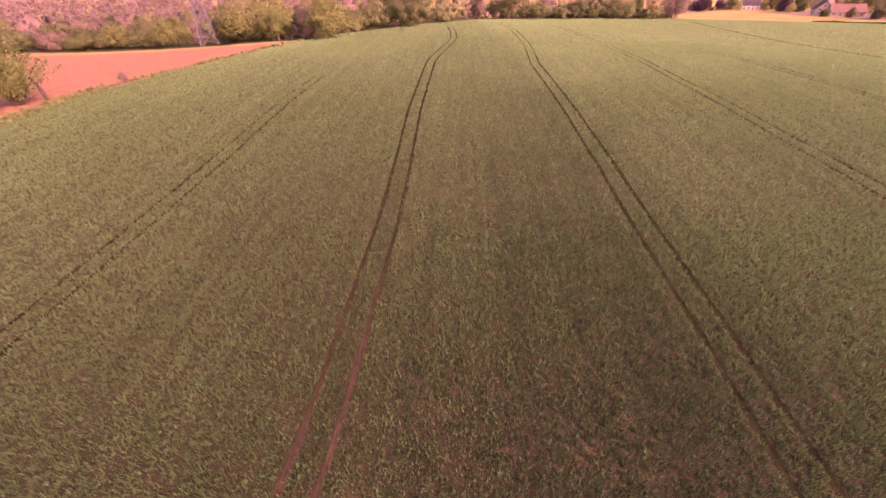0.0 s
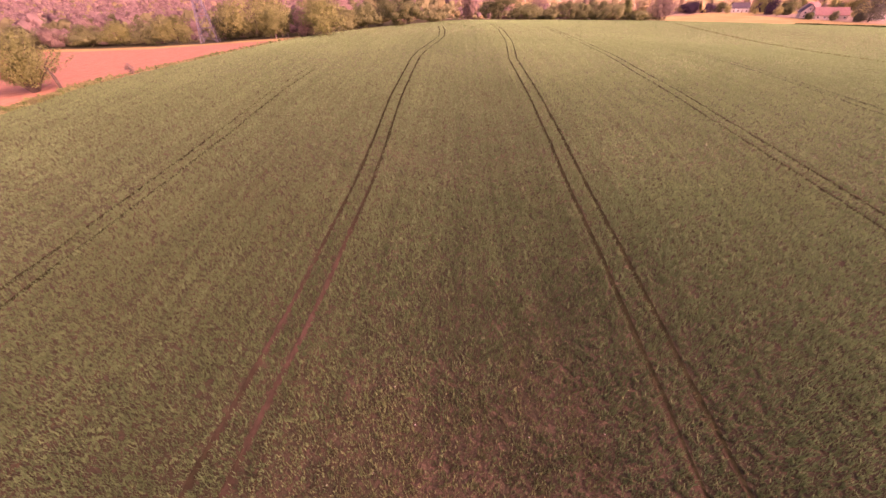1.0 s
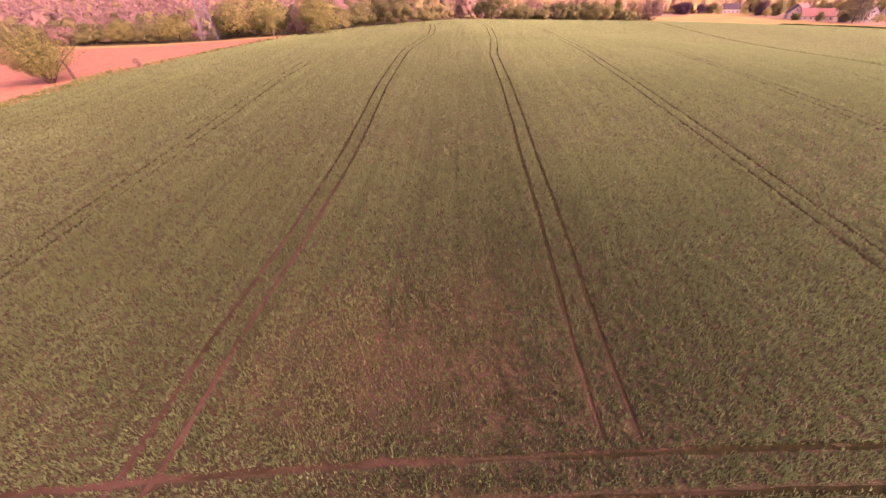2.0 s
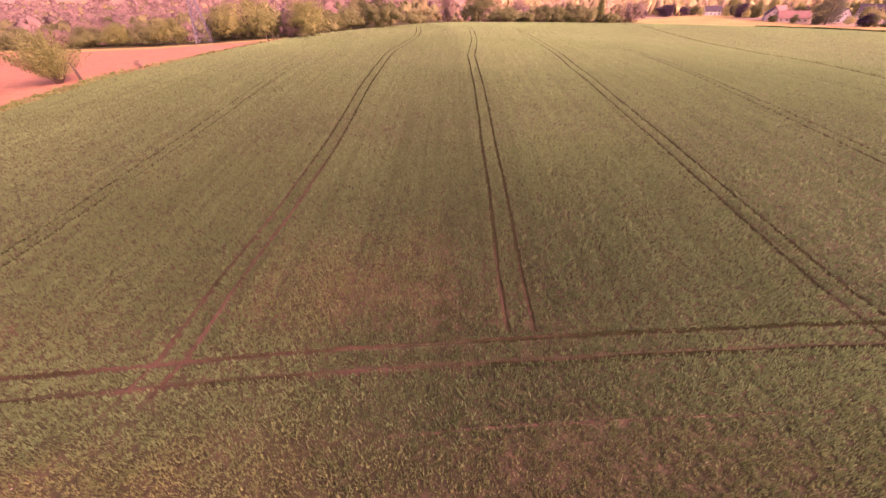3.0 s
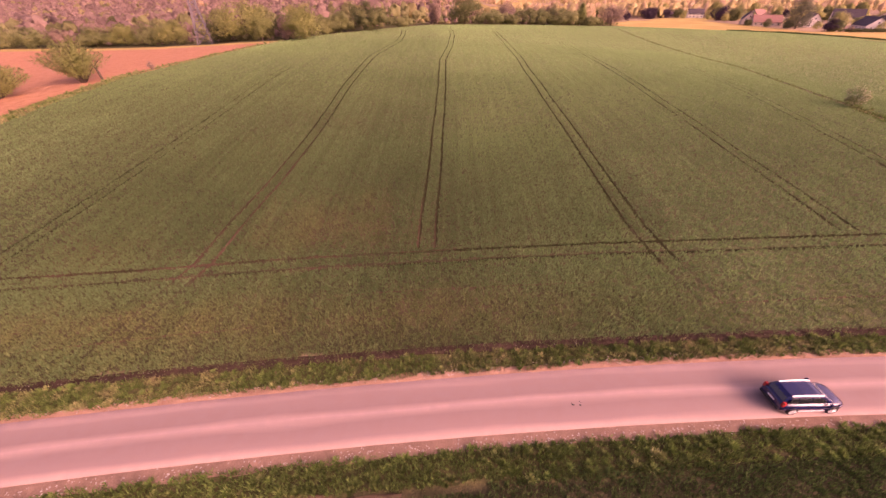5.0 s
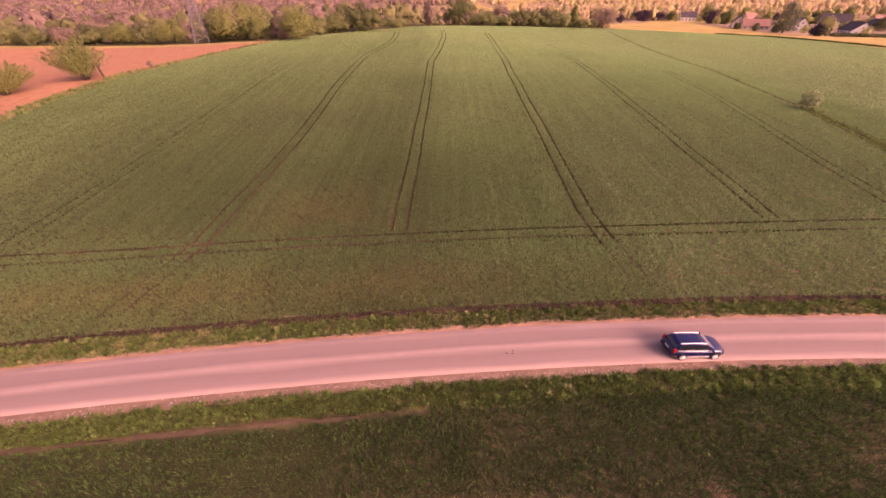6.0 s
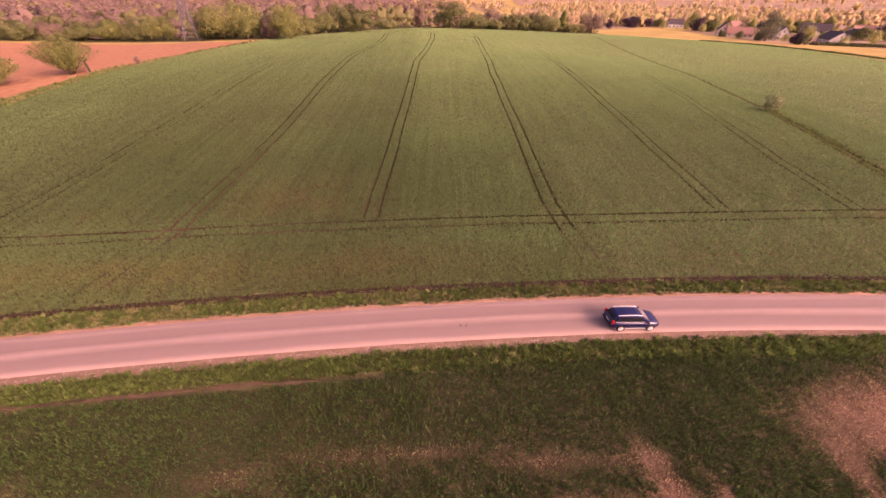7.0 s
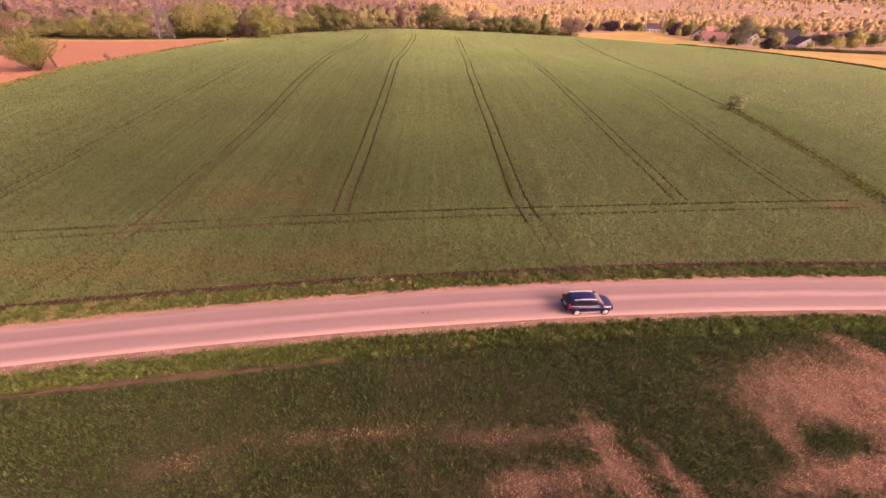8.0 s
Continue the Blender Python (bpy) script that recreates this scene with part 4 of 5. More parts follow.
while placed < 118:
    x, y = r_garden.uniform(240, 640), r_garden.uniform(296, 545)
    if y < 300 + 0.1 * (x - 400) or x < 330 and y < 400 or in_yellow(np.array(x), np.array(y)) or min(math.hypot(x - a, y - b) for a, b in HOUSES) < 15:
        continue
    kind, sort = r_garden.choice((("dark", 6), ("olive", 8), ("purple", 1), ("spring", 3), ("spring", 3), ("brown", 3), ("spring", 3)))
    h = r_garden.uniform(4, 12)
    plant(x, y, h, h * r_garden.uniform(0.8, 1.2), kind, {"purple": "dark purple-leaved garden shrub", "dark": "dark evergreen garden shrub", "olive": "green garden shrub among the houses", "brown": "brownish garden shrub barely in leaf",
                                                          "spring": "yellow-green garden shrub among the houses"}[kind], "shrub", sort=sort, trunk=0.08, group="garden shrubs of the village", leaves=2200, leaf=0.5)
    placed += 1
for i in range(16):
    x = 372 + i * 6.0
    y = 301 - i * 1.1
    plant(x, y, 2.6, 9.5, "dark", "low dark clipped hedge along the village edge", "hedge", sort=6, trunk=0.06, group="hedge along the village edge", leaves=2200, leaf=0.45)
fan_shrub(-77.5, 67.0, 10.6, 17.0, "bright", 31, "tall yellow-green shrub on the margin of the red field")
fan_shrub(-87, 53, 8.6, 15.0, "bright", 32, "spreading yellow-green shrub on the margin of the red field")
plant(-67.5, 80.5, 2.3, 1.8, "brown", "small twiggy bush on the field margin", "shrub", sort=9, trunk=0.1, leaves=260, leaf=0.22)
plant(105.5, 36, 4.1, 4.2, "blossom", "lone hawthorn shrub with pale blossom beside the rough lane", "shrub", sort=0, trunk=0.12, leaves=1500, leaf=0.24, flare=0.3, clumps=15)


# ---- far woods ----
def far_woods(name, r0, r1, per, cards, tall, card, core, label, seed):
    """Woodland on the plain: many crowns of loose leaf sprays, in one mesh."""
    r = np.random.default_rng(seed)
    n = int(1.15 * (r1 * r1 - r0 * r0) / per)
    rad, ang = np.sqrt(r.uniform(r0 * r0, r1 * r1, n)), r.uniform(-1.2, 1.1, n)
    x, y = 10 + rad * np.sin(ang), rad * np.cos(ang)
    ok = ~(in_field(x, y) | in_red(x, y) | in_yellow(x, y) | clearing(x, y))
    beyond = np.where(x < -48, y - along(RED_FAR, x), y - along(FAR_EDGE, x))
    ok &= beyond > 9
    village = (x > 230) & (y < 0.2 * x + 420)
    ok &= ~village
    ok &= r.uniform(size=n) < np.where(x < 60, 1.0, 0.8)
    groves = np.clip(2.6 * cloudy(x, y, 75, 44) - 0.5, 0.25, 1)
    ok &= r.uniform(size=n) < np.where((rad > 430) & (x > 60), groves, 1.0)
    ok &= y > 60
    x, y, beyond = x[ok], y[ok], beyond[ok]
    n = len(x)
    h = tall * (0.4 + 1.25 * r.uniform(0, 1, n) ** 1.6) * np.clip(beyond / 70, 0.3, 1)
    h = h * np.where(x > 120, 1.3, 1.0)
    w = np.maximum(h * r.uniform(0.6, 1.05, n) * np.where(x > 120, 0.75, 1.0), 4.5)
    z = land(x, y)
    kind = r.uniform(size=n)
    left = np.clip(0.75 - x / 160, 0, 1)
    palette = np.array([(0.4, 0.28, 0.23), (0.3, 0.21, 0.18), (0.37, 0.33, 0.15), (0.46, 0.39, 0.18), (0.52, 0.38, 0.24), (0.29, 0.27, 0.14)])
    chance = np.stack([0.1 + 0.55 * left, 0.05 + 0.35 * left, 0.2 - 0.12 * left, 0.28 - 0.26 * left, 0.27 - 0.24 * left, 0.12 - 0.09 * left], 1)
    chance = np.cumsum(chance / chance.sum(1)[:, None], 1)
    colour = palette[np.clip((kind[:, None] > chance).sum(1), 0, 5)] * r.uniform(0.9, 1.1, (n, 1))
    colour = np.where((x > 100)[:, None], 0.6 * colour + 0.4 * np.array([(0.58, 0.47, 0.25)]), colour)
    green = (r.uniform(size=n) < np.clip(0.85 - beyond / 160, 0, 1))[:, None]
    colour = np.where(green, np.array([(0.29, 0.29, 0.13)]) * r.uniform(0.75, 1.2, (n, 1)), colour)
    # Right-hand crowns beyond 430 m lightened: haze painted into the leaf colour
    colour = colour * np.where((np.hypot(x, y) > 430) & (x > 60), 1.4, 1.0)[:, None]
    d = r.normal(size=(n, cards, 3))
    d /= np.linalg.norm(d, axis=2)[:, :, None]
    d[:, :, 2] = np.abs(d[:, :, 2]) * 1.3 - 0.45
    reach = r.uniform(0.5, 1.0, (n, cards, 1)) * (1 + 0.22 * np.sin(5 * d[:, :, :1] + 9 * d[:, :, 1:2] + 6 * d[:, :, 2:] + r.uniform(0, 6, (n, 1, 1))))
    c = np.stack([x, y, z + h * 0.55], 1)[:, None] + d * reach * np.stack([w / 2, w / 2, h * 0.5], 1)[:, None]
    nrm = d + 0.2 * r.normal(size=d.shape) + np.array([0, 0, 0.5])
    nrm /= np.linalg.norm(nrm, axis=2)[:, :, None]
    a = np.cross(nrm, r.normal(size=d.shape))
    a /= np.linalg.norm(a, axis=2)[:, :, None]
    b = np.cross(nrm, a)
    s = card * (w / 8)[:, None, None] * r.uniform(0.6, 1.3, (n, cards, 1))
    v = np.stack([c - a * s, c + a * s * 0.8 - b * s * 0.7, c + b * s + a * s * 0.2], 2).reshape(-1, 3)
    soft = 0.75 * d + np.array([0.1, -0.2, 0.5]) + 0.25 * r.normal(size=d.shape)
    soft = (soft / np.linalg.norm(soft, axis=2)[:, :, None]).reshape(-1, 3)
    faces = np.arange(len(v)).reshape(-1, 3)
    tint = np.repeat(colour, cards * 3, 0)
    # an uneven inner core behind the sprays, its colour a little darker
    bm = bmesh.new()
    bmesh.ops.create_icosphere(bm, subdivisions=core, radius=1.0)
    ball, ball_faces = np.array([q.co[:] for q in bm.verts]), np.array([[q.index for q in f.verts] for f in bm.faces])
    bm.free()
    lump = r.uniform(0.42, 0.86, (n, len(ball), 1))
    inner = np.stack([x, y, z + h * 0.52], 1)[:, None] + ball[None] * lump * np.stack([w / 2, w / 2, h * 0.5], 1)[:, None]
    inner_faces = ball_faces[None] + (len(ball) * np.arange(n))[:, None, None] + len(v)
    lit = (0.75 * ball + np.array([0.1, -0.2, 0.5]))[None] + 0.6 * r.normal(size=(n, len(ball), 3))
    lit = (lit / np.linalg.norm(lit, axis=2)[:, :, None]).reshape(-1, 3)
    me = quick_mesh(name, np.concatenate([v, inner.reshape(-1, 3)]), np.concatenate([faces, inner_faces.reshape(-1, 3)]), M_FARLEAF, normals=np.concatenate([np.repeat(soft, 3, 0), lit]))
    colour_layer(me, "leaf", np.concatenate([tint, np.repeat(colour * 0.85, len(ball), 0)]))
    tagged(new(name, me), label, "woodland", kind="stuff")


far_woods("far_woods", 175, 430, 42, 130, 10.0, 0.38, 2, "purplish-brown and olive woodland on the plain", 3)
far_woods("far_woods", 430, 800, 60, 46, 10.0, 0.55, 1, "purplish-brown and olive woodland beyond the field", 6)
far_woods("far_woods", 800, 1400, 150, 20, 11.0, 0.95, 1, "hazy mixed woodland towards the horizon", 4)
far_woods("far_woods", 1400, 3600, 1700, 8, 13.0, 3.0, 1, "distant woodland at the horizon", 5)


# ---- pylon ----
def pylon(x, y, turn):
    thing = new("pylon")
    thing.matrix_basis = pose(x, y, ground_at(x, y), 0, 0, turn)

    def half(z):
        return 3.3 - 1.9 * min(z / 16.0, 1.0) - 0.7 * min(max(0.0, (z - 16) / 22), 1.0)
    corners = ((1, 1), (-1, 1), (-1, -1), (1, -1))
    for cx, cy in corners:
        bm = bmesh.new()
        for z0, z1 in ((-0.5, 16.0), (16.0, 38.0)):
            add_bar(bm, (cx * half(z0), cy * half(z0), z0), (cx * half(z1), cy * half(z1), z1), 0.24, 4)
        part("leg", bm, M_STEEL, thing)
    levels = [0.2, 5.5, 9.8, 13.2, 16, 18.6, 21.2, 24, 26.5, 29, 31.5, 34, 36, 38]
    for z0, z1 in zip(levels, levels[1:]):
        for (ax, ay), (bx, by) in zip(corners, corners[1:] + corners[:1]):
            bm = bmesh.new()
            h0, h1 = half(z0), half(z1)
            add_bar(bm, (ax * h0, ay * h0, z0), (bx * h1, by * h1, z1), 0.1, 4)
            add_bar(bm, (bx * h0, by * h0, z0), (ax * h1, ay * h1, z1), 0.1, 4)
            add_bar(bm, (ax * h1, ay * h1, z1), (bx * h1, by * h1, z1), 0.09, 4)
            part("brace", bm, M_STEEL, thing)
    for z, reach in ((26.5, 6.5), (31.5, 8.0), (36, 5.5)):
        for s in (-1, 1):
            bm = bmesh.new()
            for k in (-1, 1):
                add_bar(bm, (0, k * half(z), z), (s * reach, 0, z + 0.2), 0.08, 4)
                add_bar(bm, (0, k * half(z + 2), z + 2), (s * reach, 0, z + 0.2), 0.07, 4)
            part("crossarm", bm, M_STEEL, thing)
    return tagged(thing, "grey steel lattice pylon standing at the edge of the red field", "pylon")


pylon(-97, 168, 20)

M_POST = plain("weathered_post", (0.16, 0.12, 0.09), (0.36, 0.29, 0.23), 0.9, 3, 0.2, bump=0.4)


def fence_post(x, y, h, tilt):
    thing = new("fence_post")
    thing.matrix_basis = pose(x, y, ground_at(x, y), tilt, tilt * 0.6, x * 31 % 90)
    part("post", box(-0.09, 0.09, -0.09, 0.09, -0.3, h, 0.02), M_POST, thing)
    return tagged(thing, "weathered wooden fence post at the field corner", "fence post", "fence posts at the field corner")


for x, y, h, tilt in ((-66, 158, 1.5, 2), (-63.5, 157, 1.4, -3), (-60.5, 156, 1.5, 1), (-57.5, 154, 1.6, 4), (-61, 150.5, 1.8, -2)):
    fence_post(x, y, h, tilt)
bm = bmesh.new()
add_bar(bm, (0, 0, -0.3), (-0.35, 0.2, 2.2), 0.32, 7, 0.28)
add_bar(bm, (-0.35, 0.2, 2.2), (-1.1, 0.3, 4.0), 0.28, 7, 0.16)
add_bar(bm, (-0.5, 0.2, 2.6), (-0.1, 0.5, 3.4), 0.12, 5, 0.05)
dead = part("dead_trunk", bm, M_BARK)
dead.matrix_basis = pose(-73.5, 68.5, ground_at(-73.5, 68.5))
tagged(dead, "leaning dead tree trunk beside the tall shrub", "dead trunk")

# ---- village ----
M_WHITEWALL = plain("white_render", (0.68, 0.64, 0.58), (0.82, 0.79, 0.73), 0.8, 0.6)
M_CREAMWALL = plain("cream_render", (0.5, 0.42, 0.34), (0.66, 0.57, 0.47), 0.8, 0.6)
M_REDROOF = plain("red_tiles", (0.22, 0.11, 0.09), (0.36, 0.19, 0.15), 0.8, 0.8, bump=0.4)
M_DARKROOF = plain("dark_tiles", (0.05, 0.038, 0.045), (0.11, 0.085, 0.09), 0.7, 0.8, bump=0.4)
M_FRAME = plain("window_frame_white", (0.7, 0.7, 0.68), (0.8, 0.8, 0.78), 0.5, 3)
M_PANE = plain("window_glass", (0.02, 0.025, 0.03), (0.04, 0.045, 0.05), 0.08, 3, 0.6)
M_DOOR = plain("brown_door", (0.12, 0.07, 0.04), (0.2, 0.12, 0.07), 0.6, 3)


def house(x, y, turn, length, width, eaves, rise, wall_mat, roof_mat, label):
    """A gabled house: long along its x, gables at both ends."""
    thing = new("house")
    thing.matrix_basis = pose(x, y, ground_at(x, y) - 0.1, 0, 0, turn)
    l, w = length / 2, width / 2
    bm = bmesh.new()
    ends = []
    for sx in (-l, l):
        ends.append([bm.verts.new(p) for p in ((sx, -w, -0.8), (sx, w, -0.8), (sx, w, eaves), (sx, 0, eaves + rise), (sx, -w, eaves))])
    bm.faces.new(ends[0])
    bm.faces.new(ends[1][::-1])
    for i in range(5):
        bm.faces.new((ends[0][i], ends[1][i], ends[1][(i + 1) % 5], ends[0][(i + 1) % 5]))
    bmesh.ops.recalc_face_normals(bm, faces=bm.faces)
    part("wall", bm, wall_mat, thing)
    over, t = 0.5, 0.22
    k = rise / w
    bm = bmesh.new()
    rows = []
    for sx in (-l - over, l + over):
        rows.append([bm.verts.new((sx, yy, zz)) for yy, zz in ((-w - over, eaves - k * over + 0.05), (0, eaves + rise + 0.05), (w + over, eaves - k * over + 0.05),
                                                              (w + over, eaves - k * over + 0.05 + t), (0, eaves + rise + 0.05 + t * 1.2), (-w - over, eaves - k * over + 0.05 + t))])
    bm.faces.new(rows[0])
    bm.faces.new(rows[1][::-1])
    for i in range(6):
        bm.faces.new((rows[0][i], rows[1][i], rows[1][(i + 1) % 6], rows[0][(i + 1) % 6]))
    bmesh.ops.recalc_face_normals(bm, faces=bm.faces)
    roof = part("roof", bm, roof_mat, thing)
    part("chimney", box(l * 0.3, l * 0.3 + 0.8, -0.5, 0.3, eaves + rise - 0.8, eaves + rise + 1.1, 0.03), M_REDROOF, roof)

    def window(m, ww, hh):
        bm = bmesh.new()
        for b in ((-ww / 2, ww / 2, -0.03, 0.06, -0.08, 0.0), (-ww / 2, ww / 2, -0.03, 0.06, hh, hh + 0.08), (-ww / 2 - 0.08, -ww / 2, -0.03, 0.06, -0.08, hh + 0.08),
                  (ww / 2, ww / 2 + 0.08, -0.03, 0.06, -0.08, hh + 0.08), (-0.03, 0.03, -0.03, 0.05, 0, hh)):
            add_box(bm, *b)
        win = part("window", bm, M_FRAME, thing)
        win.matrix_basis = m
        part("pane", box(-ww / 2, ww / 2, -0.01, 0.03, 0, hh), M_PANE, win)
    floors = [1.0] if eaves < 4 else [1.0, 3.8]
    n = max(2, int(length / 4.5))
    for z in floors:
        for i in range(n):
            px = -l + length * (i + 0.5) / n
            for s in (-1, 1):
                if s == -1 and z == 1.0 and i == n // 2:
                    part("door", box(px - 0.55, px + 0.55, -w - 0.06, -w + 0.05, -0.1, 2.1, 0.02), M_DOOR, thing)
                    continue
                window(pose(px, s * (w + 0.02), z, 0, 0, 0 if s == 1 else 180), 1.4, 1.4)
        for s in (-1, 1):
            for yy in (-w * 0.45, w * 0.45):
                window(pose(s * (l + 0.02), yy, z, 0, 0, -90 * s), 1.2, 1.4)
    for s in (-1, 1):
        window(pose(s * (l + 0.02), 0, eaves + rise * 0.25, 0, 0, -90 * s), 1.1, 1.3)
    return tagged(thing, label, "house", "village houses")


house(354, 372, -20, 24, 13, 3.4, 5.4, M_CREAMWALL, M_REDROOF, "low cream house with a broad red tiled roof")
house(352, 394, 60, 15, 11, 5.0, 6.0, M_CREAMWALL, M_DARKROOF, "tall house with a steep dark roof")
house(386, 356, 66, 16, 12, 4.8, 6.2, M_WHITEWALL, M_DARKROOF, "white gabled house with a dark roof")
house(470, 406, -38, 26, 14, 5.4, 7.0, M_WHITEWALL, M_DARKROOF, "large white house with a steep dark roof")
house(408, 320, 70, 22, 15, 3.6, 6.2, M_WHITEWALL, M_DARKROOF, "white house with a bright gable and dark roof")
house(520, 404, 10, 22, 13, 4.8, 5.6, M_CREAMWALL, M_REDROOF, "cream house with a pinkish tiled roof")
house(478, 366, 70, 18, 12, 4.2, 5.4, M_CREAMWALL, M_DARKROOF, "cream house with a dark roof")
house(365, 507, -15, 18, 11, 4.6, 5.2, M_WHITEWALL, M_DARKROOF, "white house behind a dark hedge")
house(420, 470, 20, 18, 12, 4.8, 5.6, M_CREAMWALL, M_REDROOF, "cream house with a red roof among trees")
house(560, 436, -30, 20, 13, 4.8, 5.8, M_WHITEWALL, M_REDROOF, "white house with a red roof among trees")


# ---- car ----
M_BLUE = Shade("blue_car_paint", 0.25, 0.5)
M_BLUE.put("Base Color", M_BLUE.mix(M_BLUE.noise(30, 2), (0.002, 0.004, 0.05), (0.003, 0.007, 0.075)))
M_BLUE.put("Coat Weight", 0.6)
M_BLUE = M_BLUE.m
M_CARGLASS = plain("dark_car_glass", (0.012, 0.014, 0.018), (0.02, 0.022, 0.028), 0.05, 3, 0.7)
# Windscreen base colour is pale to stand in for the reflected sky
M_SCREEN = plain("painted_sky_windscreen", (0.2, 0.19, 0.185), (0.27, 0.255, 0.25), 0.06, 3, 0.8)
M_CHROME = plain("satin_silver", (0.6, 0.6, 0.6), (0.75, 0.75, 0.75), 0.35, 8, 0.5, 0.45)
M_TYRE = plain("tyre_rubber", (0.015, 0.015, 0.015), (0.035, 0.033, 0.03), 0.85, 8)
M_TRIM = plain("black_plastic", (0.015, 0.015, 0.017), (0.03, 0.03, 0.032), 0.6, 8)
M_REDLAMP = plain("red_lamp_plastic", (0.4, 0.015, 0.012), (0.55, 0.03, 0.02), 0.15, 8, 0.6)
M_LAMP = plain("clear_lamp_plastic", (0.6, 0.6, 0.58), (0.75, 0.74, 0.7), 0.12, 8, 0.6)
M_PLATE = plain("plate_white", (0.65, 0.65, 0.62), (0.75, 0.75, 0.72), 0.4, 8)


def loft(sections):
    """A closed shell through like rings of points."""
    bm = bmesh.new()
    rings = [[bm.verts.new(p) for p in ring] for ring in sections]
    n = len(rings[0])
    for a, b in zip(rings, rings[1:]):
        for i in range(n):
            bm.faces.new((a[i], a[(i + 1) % n], b[(i + 1) % n], b[i]))
    bm.faces.new(rings[0][::-1])
    bm.faces.new(rings[-1])
    bmesh.ops.recalc_face_normals(bm, faces=bm.faces)
    return bm


def car(m):
    thing = new("car")
    thing.matrix_basis = m
    # rings across the car: x, half width at the sill and shoulder, sill height, shoulder height, deck height
    stations = [(-2.27, 0.70, 0.72, 0.48, 0.82, 0.90), (-2.2, 0.84, 0.84, 0.36, 0.92, 1.05), (-1.9, 0.90, 0.90, 0.30, 0.95, 1.08), (-1.2, 0.91, 0.92, 0.26, 0.95, 1.06),
                (0.0, 0.90, 0.92, 0.25, 0.93, 1.03), (0.9, 0.91, 0.91, 0.26, 0.90, 1.01), (1.4, 0.91, 0.90, 0.28, 0.88, 0.97), (1.9, 0.88, 0.84, 0.30, 0.82, 0.90), (2.2, 0.76, 0.70, 0.36, 0.70, 0.78), (2.3, 0.58, 0.55, 0.44, 0.60, 0.66)]
    rings = []
    for x, ws, wh, zs, zh, zd in stations:
        half = [(ws * 0.9, zs), (ws, zs + 0.12), (wh + 0.015, (zs + zh) / 2), (wh, zh), (wh * 0.82, zd), (wh * 0.4, zd + 0.025)]
        rings.append([(x, y, z) for y, z in half] + [(x, -y, z) for y, z in half[::-1]])
    part("body", loft(rings), M_BLUE, thing, smooth=True)
    cab = []
    for x, wb, wt, zb, zt in ((-2.12, 0.72, 0.66, 1.04, 1.10), (-1.95, 0.76, 0.64, 1.05, 1.44), (-1.7, 0.78, 0.62, 1.05, 1.575), (-0.8, 0.8, 0.63, 1.04, 1.62), (0.1, 0.8, 0.62, 1.03, 1.6), (0.45, 0.79, 0.6, 1.02, 1.52), (1.3, 0.76, 0.7, 0.97, 1.0)):
        half = [(wb, zb), (wt, zt - 0.06 * (zt > 1.2)), (wt * 0.8, zt)]
        cab.append([(x, y, z) for y, z in half] + [(x, -y, z) for y, z in half[::-1]])
    part("cabin", loft(cab), M_BLUE, thing)

    def slab(points, push, material, name):
        """A thin pane on a flat outline, set proud along push."""
        bm = bmesh.new()
        d = Vector(push)
        low = [bm.verts.new(Vector(p) - d * 0.5) for p in points]
        high = [bm.verts.new(Vector(p) + d) for p in points]
        n = len(points)
        bm.faces.new(low[::-1])
        bm.faces.new(high)
        for i in range(n):
            bm.faces.new((low[i], low[(i + 1) % n], high[(i + 1) % n], high[i]))
        bmesh.ops.recalc_face_normals(bm, faces=bm.faces)
        return part(name, bm, material, thing)
    slab([(1.22, -0.66, 1.03), (1.22, 0.66, 1.03), (0.5, 0.53, 1.5), (0.5, -0.53, 1.5)], (0.016, 0, 0.022), M_SCREEN, "windscreen")
    slab([(-2.1, 0.58, 1.16), (-2.1, -0.58, 1.16), (-1.96, -0.52, 1.42), (-1.96, 0.52, 1.42)], (-0.02, 0, 0.01), M_CARGLASS, "rear_window")
    for s in (-1, 1):
        for x0, x1, x2, x3 in ((-1.95, -1.3, -1.3, -1.75), (-1.22, -0.38, -0.38, -1.22), (-0.3, 0.85, 0.36, -0.3)):
            slab([(x0, s * 0.775, 1.08), (x1, s * 0.785, 1.08), (x2, s * 0.66, 1.46), (x3, s * 0.655, 1.46)], (0, s * 0.022, 0.006), M_CARGLASS, "side_window")
        bm = bmesh.new()
        for a, b in (((-1.75, 1.64), (-1.0, 1.675)), ((-1.0, 1.675), (-0.1, 1.665)), ((-0.1, 1.665), (0.4, 1.6))):
            add_bar(bm, (a[0], s * 0.57, a[1]), (b[0], s * 0.57, b[1]), 0.045, 6)
        part("roof_rail", bm, M_CHROME, thing, "silver roof rail")
        bm = box(0.82, 1.02, s * 0.98 - 0.1, s * 0.98 + 0.1, 1.02, 1.16, 0.035)
        part("mirror", bm, M_BLUE, thing)
        part("window_trim", box(-1.95, 0.72, s * 0.8 - 0.02, s * 0.8 + 0.02, 1.035, 1.075, 0.008), M_CHROME, thing, "silver strip below the windows")
        part("sill_trim", box(-1.0, 0.95, s * 0.9 - 0.03, s * 0.9 + 0.03, 0.31, 0.36, 0.01), M_CHROME, thing, "silver sill strip")
        bm = bmesh.new()
        lamp = [(2.12, s * 0.5, 0.73), (1.78, s * 0.82, 0.8), (1.72, s * 0.86, 0.7), (2.06, s * 0.72, 0.6)]
        part("headlight", loft([[(x, y, z) for x, y, z in lamp], [(x + 0.07, y + s * 0.03, z + 0.05) for x, y, z in lamp]]), M_LAMP, thing, "clear headlight")
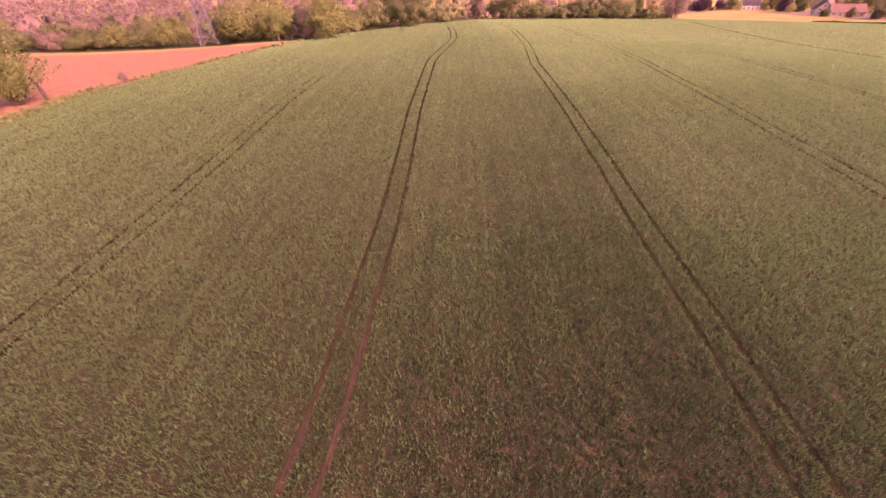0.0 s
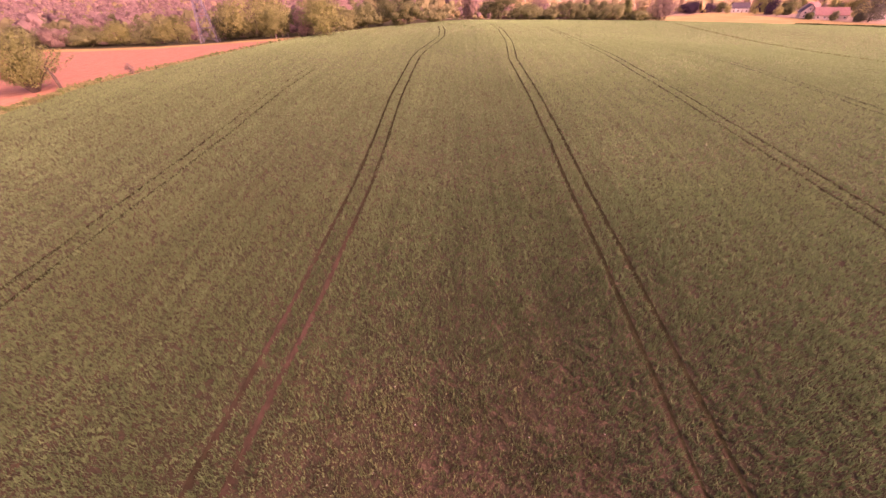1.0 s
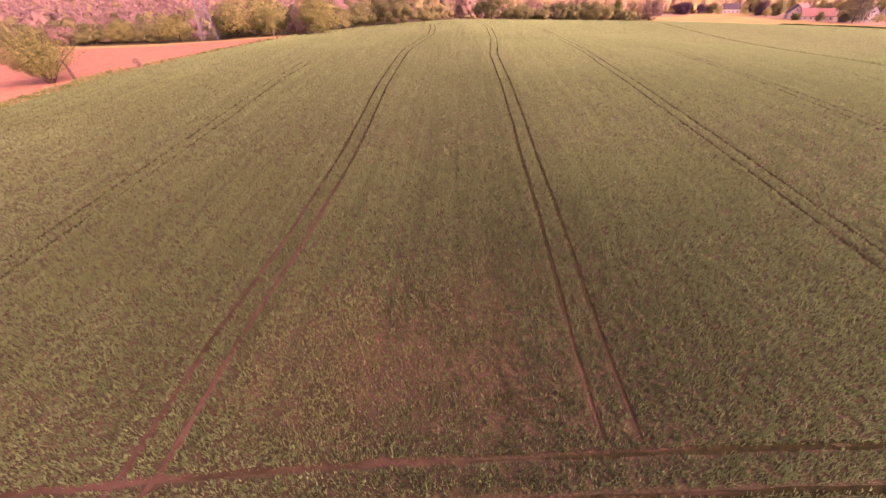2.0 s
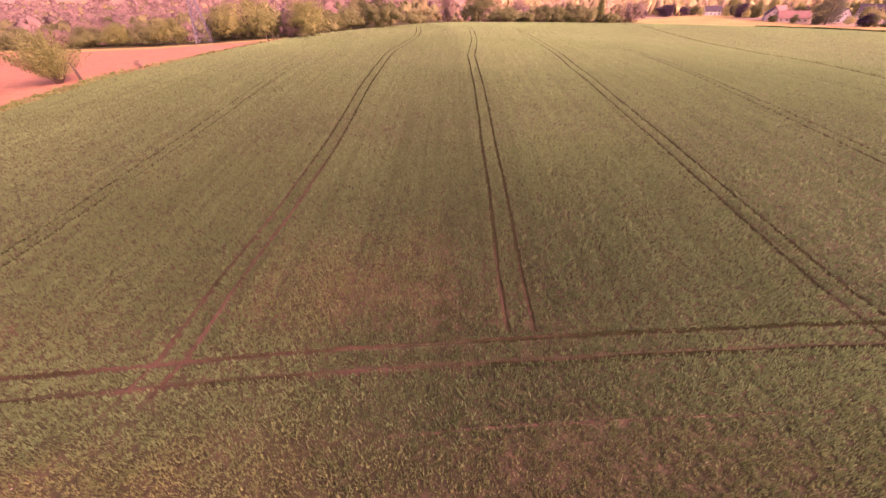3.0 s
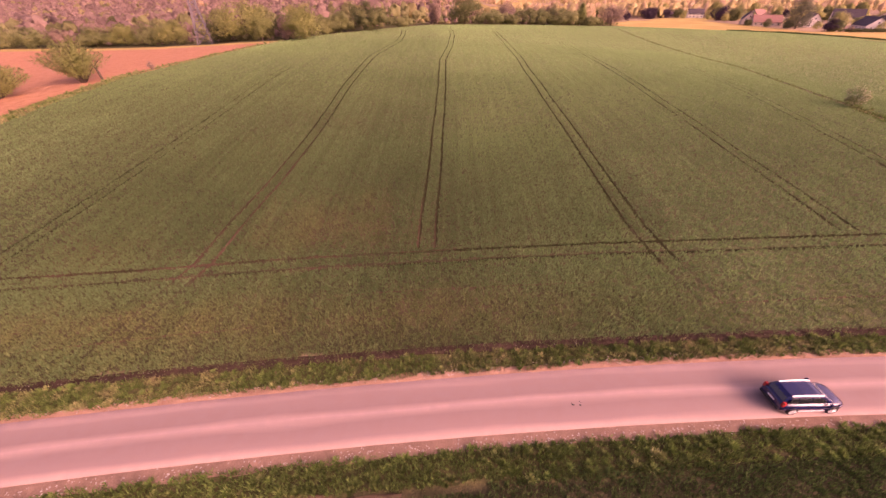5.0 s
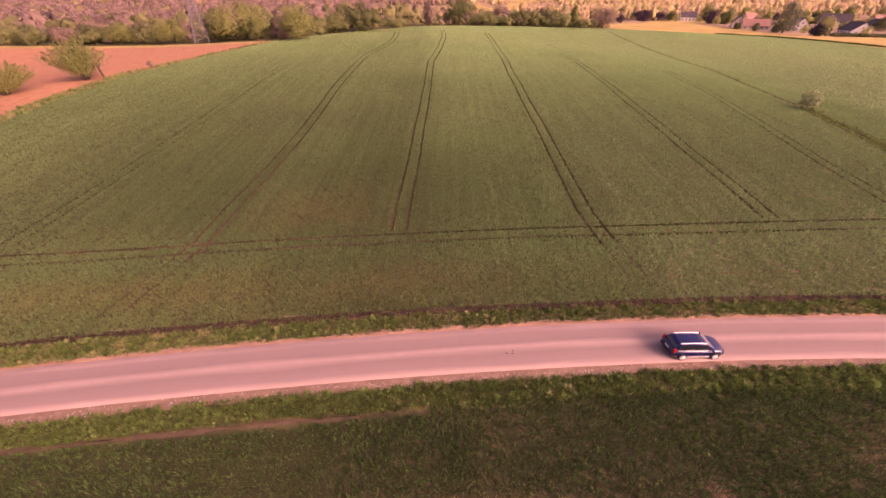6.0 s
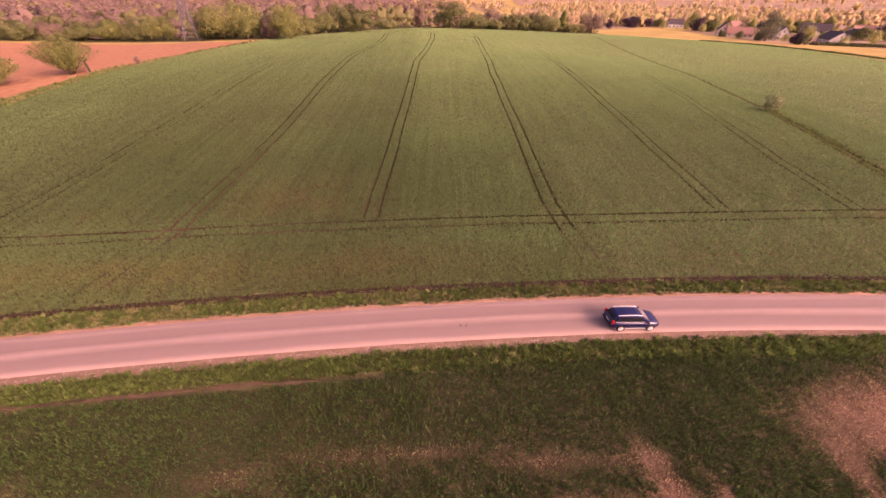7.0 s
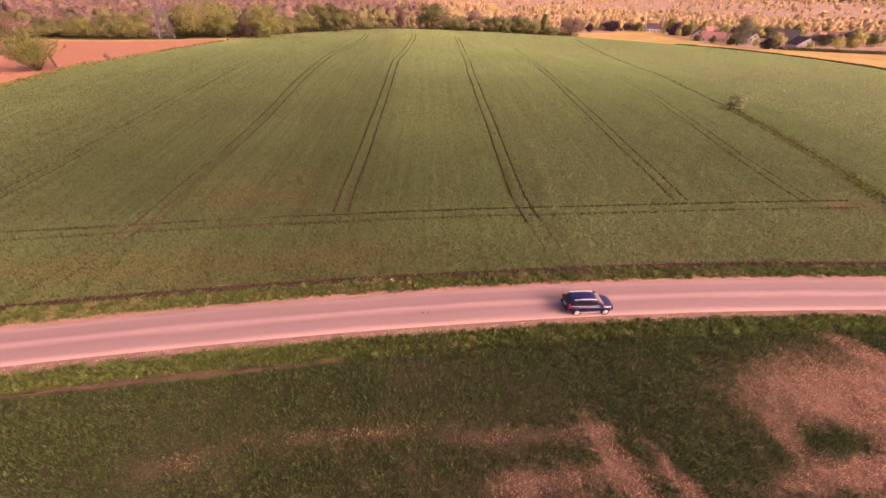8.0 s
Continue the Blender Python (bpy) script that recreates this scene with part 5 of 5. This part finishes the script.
        part("tail_light", box(-2.26, -2.06, s * 0.77 - 0.09, s * 0.77 + 0.09, 0.82, 1.22, 0.03), M_REDLAMP, thing, "red tail light")
        for wx in (-1.35, 1.38):
            bm = bmesh.new()
            bmesh.ops.create_cone(bm, cap_ends=True, segments=24, radius1=0.4, radius2=0.4, depth=0.1, matrix=Matrix.Translation((wx, s * 0.875, 0.4)) @ Matrix.Rotation(radians(90), 4, "X"))
            part("wheel_arch", bm, M_TRIM, thing, "black wheel arch")
            bm = bmesh.new()
            ring = [(0.2, -0.1), (0.33, -0.11), (0.36, -0.07), (0.36, 0.07), (0.33, 0.11), (0.2, 0.1)]
            seg = 24
            rows = [[bm.verts.new((r * math.cos(2 * math.pi * i / seg), d, r * math.sin(2 * math.pi * i / seg))) for r, d in ring] for i in range(seg)]
            for i in range(seg):
                for j in range(len(ring)):
                    k = (j + 1) % len(ring)
                    bm.faces.new((rows[i][j], rows[i][k], rows[(i + 1) % seg][k], rows[(i + 1) % seg][j]))
            bmesh.ops.recalc_face_normals(bm, faces=bm.faces)
            wheel = part("wheel", bm, M_TYRE, thing)
            wheel.matrix_basis = Matrix.Translation((wx, s * 0.87, 0.36))
            bm = bmesh.new()
            bmesh.ops.create_cone(bm, cap_ends=True, segments=20, radius1=0.26, radius2=0.25, depth=0.07, matrix=Matrix.Translation((0, s * 0.075, 0)) @ Matrix.Rotation(radians(90), 4, "X"))
            for i in range(5):
                a = 2 * math.pi * i / 5
                add_bar(bm, (0.03 * math.cos(a), s * 0.11, 0.03 * math.sin(a)), (0.21 * math.cos(a), s * 0.1, 0.21 * math.sin(a)), 0.035, 5)
            part("rim", bm, M_CHROME, wheel, "silver alloy rim")
    part("front_grille", box(2.24, 2.33, -0.4, 0.4, 0.46, 0.62, 0.02), M_TRIM, thing)
    part("rear_bumper", box(-2.33, -2.1, -0.78, 0.78, 0.38, 0.58, 0.05), M_TRIM, thing, "black rear bumper")
    part("number_plate", box(-2.31, -2.27, -0.26, 0.26, 0.72, 0.83, 0.005), M_PLATE, thing, "white plate with unreadable marks")
    return tagged(thing, "dark blue estate car with silver roof rails on the lane", "car")


CAR_X = 42.3
CAR_Y = float(road_y(CAR_X)) - 1.15
car(pose(CAR_X, CAR_Y, ground_at(CAR_X, CAR_Y) + 0.085, 0, 0, 0))
